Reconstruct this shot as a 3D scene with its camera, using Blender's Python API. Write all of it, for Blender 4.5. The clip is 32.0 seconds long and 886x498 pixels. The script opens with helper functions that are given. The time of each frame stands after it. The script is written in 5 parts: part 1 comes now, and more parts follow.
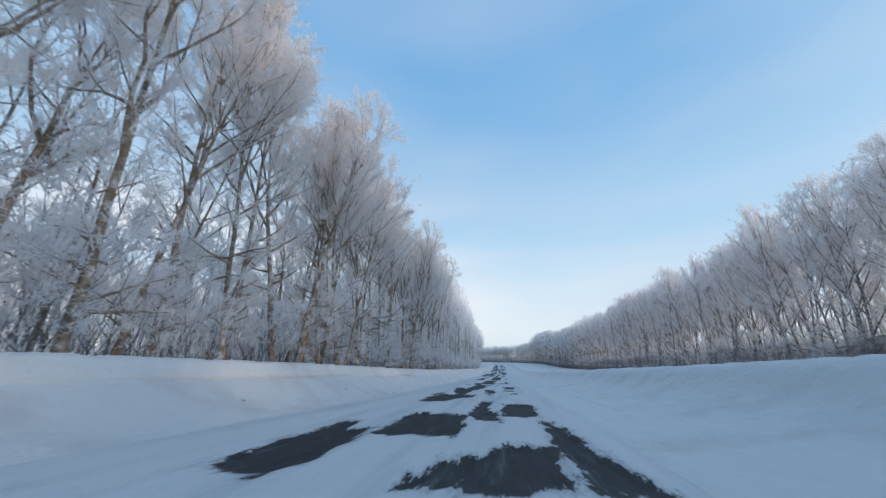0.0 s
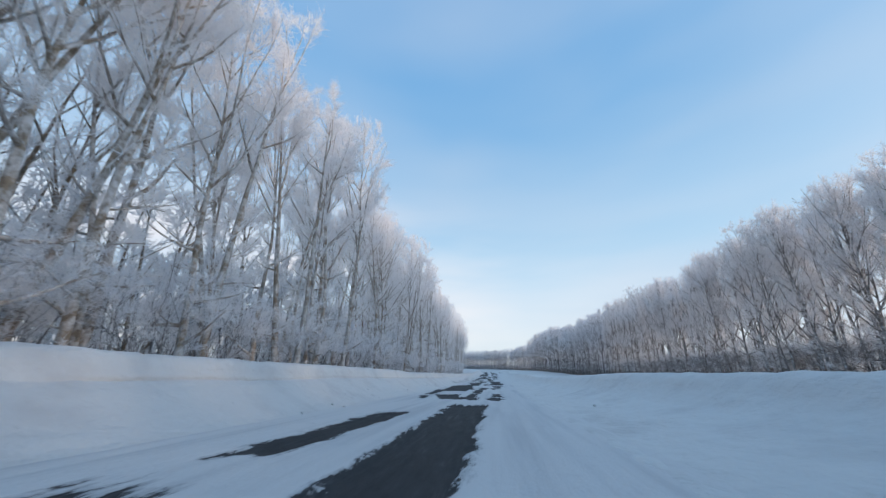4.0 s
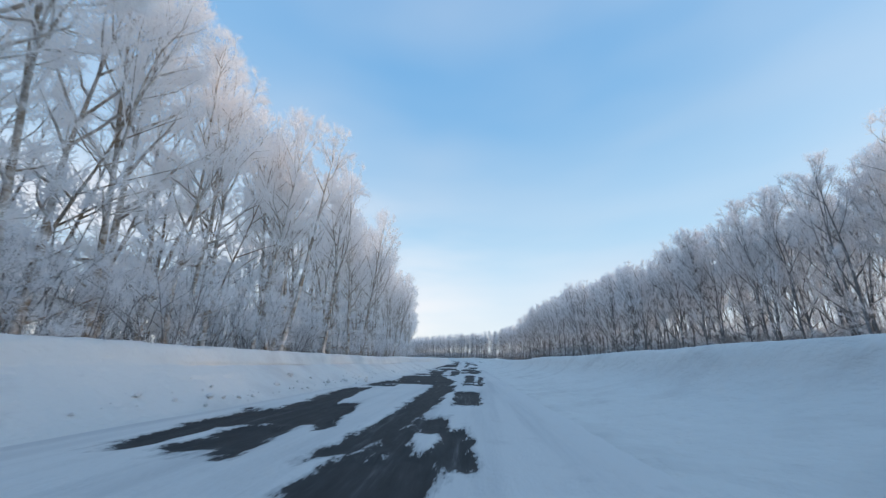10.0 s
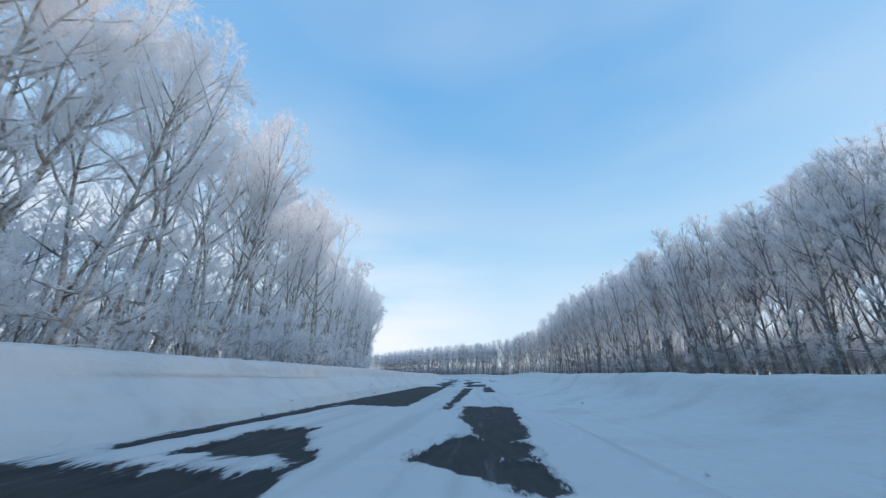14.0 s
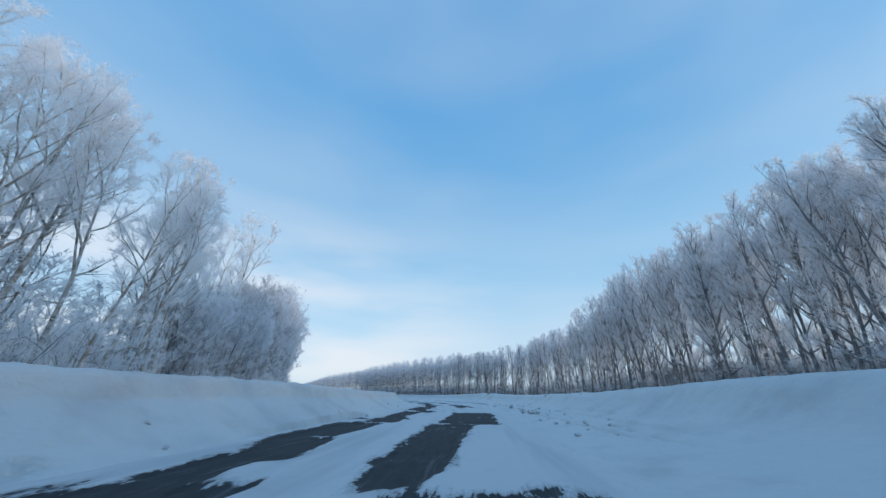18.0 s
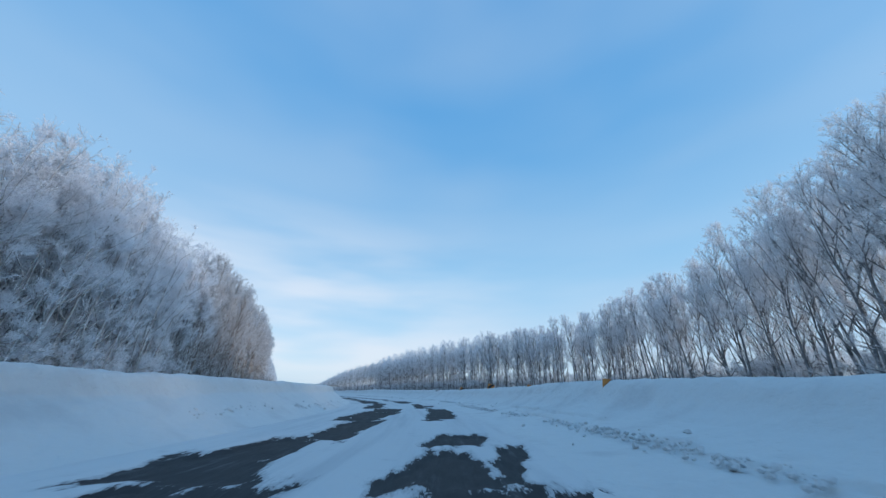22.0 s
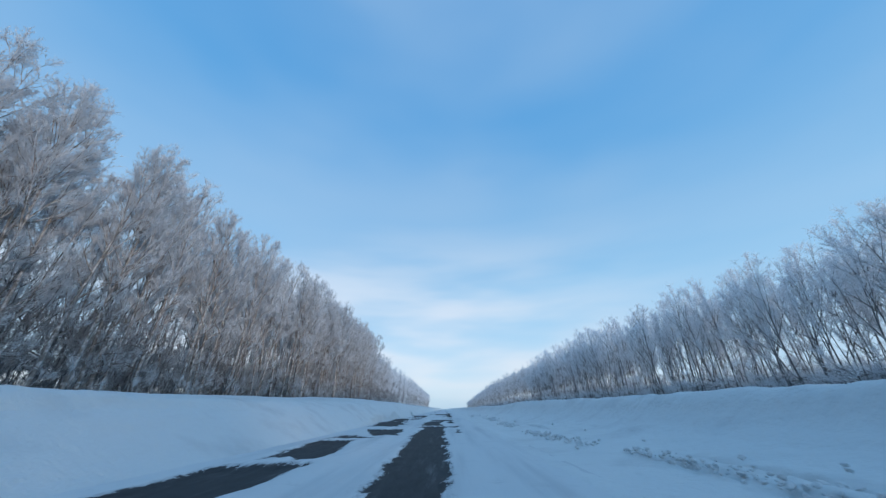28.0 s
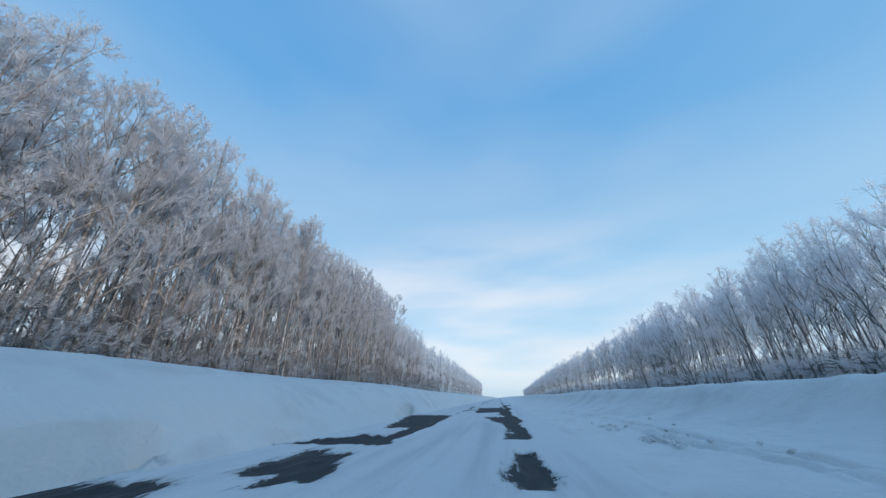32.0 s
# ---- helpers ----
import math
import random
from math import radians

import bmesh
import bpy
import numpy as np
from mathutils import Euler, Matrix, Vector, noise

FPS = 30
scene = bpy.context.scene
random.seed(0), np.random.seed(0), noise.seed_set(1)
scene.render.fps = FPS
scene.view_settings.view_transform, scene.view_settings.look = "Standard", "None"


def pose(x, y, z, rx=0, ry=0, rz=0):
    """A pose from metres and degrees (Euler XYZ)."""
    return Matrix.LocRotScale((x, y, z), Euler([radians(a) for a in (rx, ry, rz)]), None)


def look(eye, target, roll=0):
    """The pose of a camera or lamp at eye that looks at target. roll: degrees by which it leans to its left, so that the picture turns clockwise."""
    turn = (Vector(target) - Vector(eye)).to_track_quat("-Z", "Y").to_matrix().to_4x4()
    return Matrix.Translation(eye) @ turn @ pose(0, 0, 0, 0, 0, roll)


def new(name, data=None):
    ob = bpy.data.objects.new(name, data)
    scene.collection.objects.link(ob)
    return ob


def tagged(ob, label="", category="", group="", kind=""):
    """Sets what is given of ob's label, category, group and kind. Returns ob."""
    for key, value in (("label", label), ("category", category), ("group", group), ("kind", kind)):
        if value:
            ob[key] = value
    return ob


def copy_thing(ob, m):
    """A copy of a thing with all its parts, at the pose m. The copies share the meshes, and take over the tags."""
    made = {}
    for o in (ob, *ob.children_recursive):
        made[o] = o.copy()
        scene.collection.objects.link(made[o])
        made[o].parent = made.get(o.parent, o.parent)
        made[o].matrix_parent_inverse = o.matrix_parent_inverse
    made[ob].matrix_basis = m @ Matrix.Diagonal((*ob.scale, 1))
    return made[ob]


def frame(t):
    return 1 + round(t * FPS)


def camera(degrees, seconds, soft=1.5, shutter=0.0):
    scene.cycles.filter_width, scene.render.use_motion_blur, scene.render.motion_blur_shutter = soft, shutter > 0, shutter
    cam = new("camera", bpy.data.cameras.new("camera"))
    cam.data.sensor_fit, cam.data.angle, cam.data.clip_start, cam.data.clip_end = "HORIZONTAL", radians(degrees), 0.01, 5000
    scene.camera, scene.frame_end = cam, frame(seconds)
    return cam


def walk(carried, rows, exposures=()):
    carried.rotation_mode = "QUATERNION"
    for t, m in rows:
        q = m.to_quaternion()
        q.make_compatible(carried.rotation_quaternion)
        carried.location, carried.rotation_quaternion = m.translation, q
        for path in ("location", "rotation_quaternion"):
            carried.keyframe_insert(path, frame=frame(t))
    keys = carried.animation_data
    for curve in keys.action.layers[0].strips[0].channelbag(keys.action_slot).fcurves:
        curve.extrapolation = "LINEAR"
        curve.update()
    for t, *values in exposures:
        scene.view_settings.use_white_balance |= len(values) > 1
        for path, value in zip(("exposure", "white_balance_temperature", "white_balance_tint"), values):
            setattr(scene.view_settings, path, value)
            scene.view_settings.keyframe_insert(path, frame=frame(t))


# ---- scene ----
cam = camera(106.8, 32.0, soft=1.3, shutter=0.11)
PATH = [
    (0.0, pose(0.00, 0.00, 7.77, 108.07, 0.00, 9.70)),
    (0.5, pose(0.00, 8.25, 7.36, 108.26, -0.20, 9.26)),
    (1.0, pose(0.00, 16.50, 6.97, 108.63, -0.38, 8.81)),
    (1.5, pose(0.00, 24.75, 6.59, 108.80, -0.70, 8.64)),
    (2.0, pose(0.00, 33.00, 6.23, 109.12, -0.64, 8.19)),
    (2.5, pose(0.00, 41.25, 5.87, 109.39, -0.86, 8.01)),
    (3.5, pose(0.00, 57.75, 5.21, 109.42, -0.43, 8.13)),
    (4.5, pose(0.00, 74.25, 4.59, 109.46, 0.00, 8.26)),
    (5.0, pose(0.00, 82.46, 4.30, 109.56, 0.40, 7.08)),
    (5.5, pose(0.00, 90.61, 4.03, 109.67, 0.92, 6.08)),
    (6.0, pose(0.00, 98.67, 3.78, 109.14, 0.52, 5.24)),
    (6.5, pose(0.00, 106.67, 3.53, 109.31, 0.86, 5.45)),
    (7.0, pose(0.00, 114.60, 3.30, 109.83, 1.09, 6.06)),
    (7.5, pose(0.00, 122.45, 3.09, 109.85, 0.24, 6.67)),
    (8.0, pose(0.00, 130.23, 2.89, 109.76, -0.70, 6.75)),
    (8.5, pose(0.00, 137.94, 2.70, 108.90, -0.99, 6.23)),
    (9.0, pose(0.00, 145.57, 2.53, 108.24, -1.03, 5.45)),
    (9.5, pose(0.00, 153.14, 2.37, 108.13, -0.89, 4.82)),
    (10.0, pose(0.00, 160.62, 2.22, 108.13, -0.59, 4.55)),
    (10.5, pose(0.00, 168.03, 2.08, 107.42, -0.15, 4.67)),
    (11.0, pose(0.00, 175.36, 1.96, 107.47, -0.05, 5.26)),
    (11.5, pose(0.00, 182.61, 1.84, 108.18, 0.19, 6.63)),
    (12.0, pose(0.00, 189.78, 1.74, 109.59, -0.04, 7.43)),
    (12.5, pose(0.00, 196.88, 1.65, 110.37, -0.26, 7.52)),
    (13.0, pose(0.00, 203.90, 1.56, 110.80, -0.53, 6.94)),
    (13.5, pose(0.00, 210.85, 1.49, 110.76, -1.13, 6.10)),
    (14.0, pose(0.00, 217.71, 1.43, 110.98, -0.56, 5.20)),
    (14.5, pose(0.00, 224.50, 1.38, 112.06, 0.12, 4.59)),
    (15.5, pose(0.00, 237.92, 1.30, 112.40, -0.63, 5.56)),
    (16.5, pose(0.00, 251.20, 1.26, 112.73, -1.38, 6.53)),
    (17.0, pose(0.00, 257.75, 1.25, 113.25, -0.84, 6.00)),
    (17.5, pose(0.00, 264.20, 1.25, 113.86, -0.27, 5.16)),
    (18.0, pose(0.00, 270.55, 1.25, 114.16, -0.67, 5.10)),
    (18.5, pose(0.00, 276.80, 1.25, 114.16, -1.40, 5.01)),
    (19.0, pose(-0.00, 282.95, 1.25, 114.16, -1.42, 5.32)),
    (19.5, pose(-0.04, 289.00, 1.25, 113.96, -1.18, 5.53)),
    (20.0, pose(-0.14, 294.95, 1.25, 113.75, -0.85, 5.78)),
    (20.5, pose(-0.36, 300.84, 1.25, 113.76, -0.14, 5.64)),
    (21.0, pose(-0.73, 306.72, 1.25, 113.74, 0.09, 6.39)),
    (21.5, pose(-1.28, 312.59, 1.25, 113.80, -0.26, 7.98)),
    (22.0, pose(-2.05, 318.42, 1.25, 113.61, -0.59, 10.33)),
    (22.5, pose(-3.03, 324.22, 1.25, 113.89, -0.52, 12.52)),
    (23.0, pose(-4.22, 329.98, 1.25, 113.97, -0.75, 14.38)),
    (23.5, pose(-5.61, 335.68, 1.25, 114.31, -0.54, 16.51)),
    (24.0, pose(-7.22, 341.33, 1.25, 114.38, -0.60, 17.99)),
    (24.5, pose(-9.03, 346.90, 1.25, 114.78, -0.72, 19.88)),
    (25.0, pose(-11.04, 352.41, 1.25, 114.94, -0.71, 22.02)),
    (25.5, pose(-13.25, 357.83, 1.25, 115.26, -0.73, 24.25)),
    (26.0, pose(-15.65, 363.17, 1.25, 115.26, -0.92, 26.41)),
    (26.5, pose(-18.24, 368.39, 1.25, 115.18, -0.80, 28.89)),
    (27.0, pose(-21.00, 373.50, 1.25, 115.43, -0.44, 30.96)),
    (27.5, pose(-23.91, 378.47, 1.25, 115.67, -0.07, 33.02)),
    (28.0, pose(-26.95, 383.33, 1.25, 115.91, 0.30, 35.09)),
    (28.5, pose(-30.07, 388.10, 1.25, 116.16, 0.66, 37.15)),
    (29.0, pose(-33.25, 392.79, 1.25, 116.22, -0.07, 38.96)),
    (29.5, pose(-36.45, 397.43, 1.25, 116.12, -0.50, 40.56)),
    (30.0, pose(-39.66, 402.04, 1.25, 115.94, -0.58, 41.77)),
    (30.5, pose(-42.84, 406.63, 1.25, 115.92, -0.22, 42.60)),
    (31.0, pose(-46.02, 411.20, 1.25, 115.59, -0.15, 43.34)),
    (31.5, pose(-49.18, 415.75, 1.25, 114.62, 0.20, 43.55)),
    (32.0, pose(-52.33, 420.27, 1.25, 114.37, 0.59, 43.67)),
]
walk(cam, PATH, exposures=[(0.0, 0.0, 6120, 3), (5.0, 0.0, 6170, 4), (9.0, 0.04, 6170, 3), (13.0, 0.04, 5850, 1), (17.0, -0.16, 5540, -3), (21.0, -0.24, 5220, -4), (22.5, -0.25, 5230, -4), (24.0, -0.28, 5120, -5), (26.0, -0.26, 5240, -4), (29.0, -0.28, 5160, -5), (31.0, -0.2, 5400, -3), (32.0, -0.18, 5450, -3)])

# ---- world and sun ----
SUN_UP, SUN_AZ = radians(7.5), radians(100.0)     # azimuth clockwise from +y
world = bpy.data.worlds.new("winter_sky")
scene.world = world
world.use_nodes = True
wn, wl = world.node_tree.nodes, world.node_tree.links
wn.clear()
w_out = wn.new("ShaderNodeOutputWorld")
w_bg = wn.new("ShaderNodeBackground")
w_sky = wn.new("ShaderNodeTexSky")
w_sky.sky_type = "NISHITA"
w_sky.sun_disc = False
w_sky.sun_elevation, w_sky.sun_rotation = SUN_UP, SUN_AZ
w_sky.air_density, w_sky.dust_density, w_sky.ozone_density = 1.0, 0.6, 3.0
w_bg.inputs["Strength"].default_value = 1.0
w_co = wn.new("ShaderNodeTexCoord")
w_sep = wn.new("ShaderNodeSeparateXYZ")
w_air = wn.new("ShaderNodeValToRGB")              # thin winter haze, paler towards the horizon
e = w_air.color_ramp.elements
e[0].position, e[0].color = 0.0, (0.69, 0.745, 0.805, 1)
e[1].position, e[1].color = 1.0, (0.14, 0.34, 0.66, 1)
e.new(0.05).color = (0.84, 0.85, 0.885, 1)
e.new(0.13).color = (0.71, 0.78, 0.865, 1)
e.new(0.30).color = (0.465, 0.648, 0.83, 1)
e.new(0.62).color = (0.22, 0.44, 0.73, 1)
w_map = wn.new("ShaderNodeMapping")
w_map.inputs["Scale"].default_value = (1.1, 1.1, 3.2)
w_map.inputs["Rotation"].default_value = (0.2, 0.1, 0.7)
w_noise = wn.new("ShaderNodeTexNoise")
w_noise.inputs["Scale"].default_value = 1.1
w_noise.inputs["Detail"].default_value = 3.0
w_noise.inputs["Roughness"].default_value = 0.4
w_ramp = wn.new("ShaderNodeValToRGB")
w_ramp.color_ramp.interpolation = "EASE"
w_ramp.color_ramp.elements[0].position, w_ramp.color_ramp.elements[0].color = 0.26, (0, 0, 0, 1)
w_ramp.color_ramp.elements[1].position, w_ramp.color_ramp.elements[1].color = 0.74, (0.54, 0.54, 0.54, 1)
w_mix = wn.new("ShaderNodeMix")
w_mix.data_type = "RGBA"
w_mix.inputs["B"].default_value = (0.58, 0.64, 0.76, 1)
w_dim = wn.new("ShaderNodeVectorMath")
w_dim.operation = "SCALE"
w_dim.inputs["Scale"].default_value = 0.022
w_sum = wn.new("ShaderNodeVectorMath")
w_sum.operation = "ADD"
wl.new(w_co.outputs["Generated"], w_sep.inputs["Vector"])
wl.new(w_sep.outputs["Z"], w_air.inputs["Fac"])
wl.new(w_co.outputs["Generated"], w_map.inputs["Vector"])
wl.new(w_map.outputs["Vector"], w_noise.inputs["Vector"])
wl.new(w_noise.outputs["Fac"], w_ramp.inputs["Fac"])
wl.new(w_ramp.outputs["Color"], w_mix.inputs["Factor"])
wl.new(w_air.outputs["Color"], w_mix.inputs["A"])
wl.new(w_sky.outputs["Color"], w_dim.inputs[0])
wl.new(w_dim.outputs["Vector"], w_sum.inputs[0])
w_map2 = wn.new("ShaderNodeMapping")             # thin rosy cloud low over the horizon
w_map2.inputs["Scale"].default_value = (1.4, 1.4, 6.5)
w_noise2 = wn.new("ShaderNodeTexNoise")
w_noise2.inputs["Scale"].default_value = 1.5
w_noise2.inputs["Detail"].default_value = 3.0
w_noise2.inputs["Roughness"].default_value = 0.42
w_ramp2 = wn.new("ShaderNodeValToRGB")
w_ramp2.color_ramp.interpolation = "EASE"
w_ramp2.color_ramp.elements[0].position, w_ramp2.color_ramp.elements[0].color = 0.3, (0, 0, 0, 1)
w_ramp2.color_ramp.elements[1].position, w_ramp2.color_ramp.elements[1].color = 0.68, (1, 1, 1, 1)
w_low = wn.new("ShaderNodeValToRGB")
c = w_low.color_ramp.elements
c[0].position, c[0].color = 0.0, (0.3, 0.3, 0.3, 1)
c[1].position, c[1].color = 0.5, (0, 0, 0, 1)
c.new(0.07).color = (0.95, 0.95, 0.95, 1)
c.new(0.22).color = (0.7, 0.7, 0.7, 1)
w_times = wn.new("ShaderNodeMath")
w_times.operation = "MULTIPLY"
w_mix2 = wn.new("ShaderNodeMix")
w_mix2.data_type = "RGBA"
w_mix2.inputs["B"].default_value = (1.0, 0.88, 0.865, 1)
wl.new(w_co.outputs["Generated"], w_map2.inputs["Vector"])
wl.new(w_map2.outputs["Vector"], w_noise2.inputs["Vector"])
wl.new(w_noise2.outputs["Fac"], w_ramp2.inputs["Fac"])
wl.new(w_sep.outputs["Z"], w_low.inputs["Fac"])
wl.new(w_ramp2.outputs["Color"], w_times.inputs[0])
wl.new(w_low.outputs["Color"], w_times.inputs[1])
w_west = wn.new("ShaderNodeMapRange")             # thicker to the north-west
w_west.inputs["From Min"].default_value, w_west.inputs["From Max"].default_value = 0.1, -0.5
w_west.inputs["To Min"].default_value, w_west.inputs["To Max"].default_value = 0.25, 1.55
wl.new(w_sep.outputs["X"], w_west.inputs["Value"])
w_times2 = wn.new("ShaderNodeMath")
w_times2.operation = "MULTIPLY"
wl.new(w_times.outputs["Value"], w_times2.inputs[0])
wl.new(w_west.outputs["Result"], w_times2.inputs[1])
wl.new(w_times2.outputs["Value"], w_mix2.inputs["Factor"])
wl.new(w_mix.outputs["Result"], w_mix2.inputs["A"])
wl.new(w_mix2.outputs["Result"], w_sum.inputs[1])
w_dot = wn.new("ShaderNodeVectorMath")            # broad warm glow of the hazy sky about the low sun
w_dot.operation = "DOT_PRODUCT"
w_dot.inputs[1].default_value = (math.sin(SUN_AZ) * math.cos(SUN_UP), math.cos(SUN_AZ) * math.cos(SUN_UP), math.sin(SUN_UP))
wl.new(w_co.outputs["Generated"], w_dot.inputs[0])
w_glow = wn.new("ShaderNodeValToRGB")
g = w_glow.color_ramp.elements
g[0].position, g[0].color = 0.5, (0, 0, 0, 1)
g[1].position, g[1].color = 1.0, (1.5, 1.27, 1.12, 1)
g.new(0.68).color = (0.04, 0.035, 0.032, 1)
g.new(0.85).color = (0.32, 0.28, 0.25, 1)
wl.new(w_dot.outputs["Value"], w_glow.inputs["Fac"])
w_all = wn.new("ShaderNodeVectorMath")
w_all.operation = "ADD"
wl.new(w_sum.outputs["Vector"], w_all.inputs[0])
wl.new(w_glow.outputs["Color"], w_all.inputs[1])
wl.new(w_all.outputs["Vector"], w_bg.inputs["Color"])
wl.new(w_bg.outputs["Background"], w_out.inputs["Surface"])

sun = new("sun", bpy.data.lights.new("sun", "SUN"))
sun.data.energy, sun.data.angle, sun.data.color = 2.3, radians(3.2), (1.0, 0.68, 0.48)
sun_way = Vector((math.sin(SUN_AZ) * math.cos(SUN_UP), math.cos(SUN_AZ) * math.cos(SUN_UP), math.sin(SUN_UP)))
sun.matrix_world = look(sun_way * 50, (0, 0, 0))
scene.view_settings.exposure = 0.0


# ---- materials ----
def material(name, rough=0.7, metal=0.0):
    m = bpy.data.materials.new(name)
    m.use_nodes = True
    b = m.node_tree.nodes["Principled BSDF"]
    b.inputs["Roughness"].default_value = rough
    b.inputs["Metallic"].default_value = metal
    return m, m.node_tree.nodes, m.node_tree.links, b


def noise_node(n, l, scale, detail=4.0, rough=0.55, stretch=None):
    """World-sized noise: its Fac output."""
    co = n.new("ShaderNodeNewGeometry")
    tex = n.new("ShaderNodeTexNoise")
    tex.inputs["Scale"].default_value = scale
    tex.inputs["Detail"].default_value = detail
    tex.inputs["Roughness"].default_value = rough
    if stretch:
        mp = n.new("ShaderNodeMapping")
        mp.inputs["Scale"].default_value = stretch
        l.new(co.outputs["Position"], mp.inputs["Vector"])
        l.new(mp.outputs["Vector"], tex.inputs["Vector"])
    else:
        l.new(co.outputs["Position"], tex.inputs["Vector"])
    return tex.outputs["Fac"]


def ramp_node(n, l, fac, stops):
    r = n.new("ShaderNodeValToRGB")
    e = r.color_ramp.elements
    e[0].position, e[0].color = stops[0][0], (*stops[0][1], 1)
    e[1].position, e[1].color = stops[-1][0], (*stops[-1][1], 1)
    for p, c in stops[1:-1]:
        e.new(p).color = (*c, 1)
    l.new(fac, r.inputs["Fac"])
    return r.outputs["Color"]


def bump_node(n, l, fac, b, dist, strength=1.0, before=None):
    u = n.new("ShaderNodeBump")
    u.inputs["Strength"].default_value, u.inputs["Distance"].default_value = strength, dist
    l.new(fac, u.inputs["Height"])
    if before is not None:
        l.new(before, u.inputs["Normal"])
    l.new(u.outputs["Normal"], b.inputs["Normal"])
    return u.outputs["Normal"]


def snow_material(name, tone=(0.64, 0.65, 0.65), dirt=(0.54, 0.545, 0.55), fine=9.0):
    m, n, l, b = material(name, 0.6)
    big = noise_node(n, l, 0.5, 5.0)
    l.new(ramp_node(n, l, big, [(0.3, dirt), (0.5, tone), (0.8, tone)]), b.inputs["Base Color"])
    first = bump_node(n, l, noise_node(n, l, 2.2, 4.0), b, 0.14, 0.7)
    bump_node(n, l, noise_node(n, l, fine, 5.0, 0.65), b, 0.035, 0.7, first)
    return m


SNOW = snow_material("snow")


def along_noise(n, l, stretch, detail=5.0, rough=0.6):
    """Noise drawn out along the road: its Fac output. stretch: how often it changes in a metre along and across."""
    at = n.new("ShaderNodeAttribute")
    at.attribute_name = "along"
    mp = n.new("ShaderNodeMapping")
    mp.inputs["Scale"].default_value = (*stretch, 1)
    tex = n.new("ShaderNodeTexNoise")
    tex.inputs["Scale"].default_value = 1.0
    tex.inputs["Detail"].default_value, tex.inputs["Roughness"].default_value = detail, rough
    l.new(at.outputs["Vector"], mp.inputs["Vector"])
    l.new(mp.outputs["Vector"], tex.inputs["Vector"])
    return tex.outputs["Fac"]


def sum_node(n, l, a, b_, times):
    """a + (b - 0.5) * times"""
    m = n.new("ShaderNodeMath")
    m.operation = "MULTIPLY_ADD"
    l.new(b_, m.inputs[0])
    m.inputs[1].default_value = times
    add = n.new("ShaderNodeMath")
    add.inputs[1].default_value = -0.5 * times
    l.new(a, add.inputs[0])
    l.new(add.outputs["Value"], m.inputs[2])
    return m.outputs["Value"]


def blend_node(n, l, fac, a, b_):
    m = n.new("ShaderNodeMix")
    m.data_type = "RGBA"
    l.new(fac, m.inputs["Factor"])
    for key, c in (("A", a), ("B", b_)):
        if isinstance(c, tuple):
            m.inputs[key].default_value = (*c, 1)
        else:
            l.new(c, m.inputs[key])
    return m.outputs["Result"]


def reach_node(n, l, fac, lo, hi, top=1.0):
    r = n.new("ShaderNodeMapRange")
    r.interpolation_type = "SMOOTHSTEP"
    r.inputs["From Min"].default_value, r.inputs["From Max"].default_value, r.inputs["To Max"].default_value = lo, hi, top
    l.new(fac, r.inputs["Value"])
    return r.outputs["Result"]


def tar_colour(n, l):
    """Worn asphalt, with thin frost swept into streaks along the wheel tracks."""
    tar = ramp_node(n, l, along_noise(n, l, (1.1, 5.0), 6.0, 0.7), [(0.3, (0.03, 0.03, 0.032)), (0.6, (0.05, 0.05, 0.053)), (0.85, (0.1, 0.102, 0.108))])
    rime = reach_node(n, l, along_noise(n, l, (0.25, 3.0), 7.0, 0.72), 0.54, 0.8, 0.4)
    return blend_node(n, l, rime, tar, (0.34, 0.35, 0.37))


CLOD_SNOW = snow_material("trodden_snow", (0.62, 0.63, 0.64), (0.48, 0.49, 0.5), 14.0)
ROAD_SNOW, n, l, b = material("packed_road_snow", 0.6)   # thins out to a dirty film with ragged edges where the wheels wore it through
worn_at = n.new("ShaderNodeAttribute")
worn_at.attribute_name = "worn"
edge = sum_node(n, l, worn_at.outputs["Fac"], along_noise(n, l, (1.3, 4.5), 8.0, 0.7), 0.6)
edge = sum_node(n, l, edge, along_noise(n, l, (8.0, 16.0), 4.0, 0.7), 0.26)
packed = blend_node(n, l, reach_node(n, l, along_noise(n, l, (0.07, 1.3), 6.0, 0.55), 0.45, 0.7), (0.65, 0.655, 0.66), (0.54, 0.55, 0.565))
packed = blend_node(n, l, reach_node(n, l, noise_node(n, l, 1.7, 6.0, 0.7), 0.55, 0.78, 0.6), packed, (0.5, 0.505, 0.52))
film = blend_node(n, l, reach_node(n, l, edge, -0.13, 0.02, 0.6), packed, (0.3, 0.31, 0.33))
tar = tar_colour(n, l)
through_to = reach_node(n, l, edge, -0.01, 0.03)
l.new(blend_node(n, l, through_to, film, tar), b.inputs["Base Color"])
b.inputs["Roughness"].default_value, b.inputs["Specular IOR Level"].default_value = 0.85, 0.25
relief = n.new("ShaderNodeMath")                  # the snow's relief ends where the asphalt lies bare
relief.operation = "MULTIPLY_ADD"
l.new(through_to, relief.inputs[0])
relief.inputs[1].default_value, relief.inputs[2].default_value = -0.95, 1.0
grain = n.new("ShaderNodeMath")
grain.operation = "MULTIPLY"
l.new(noise_node(n, l, 14.0, 5.0, 0.65), grain.inputs[0])
l.new(relief.outputs["Value"], grain.inputs[1])
first = bump_node(n, l, along_noise(n, l, (0.35, 2.6), 4.0, 0.5), b, 0.05, 0.3)
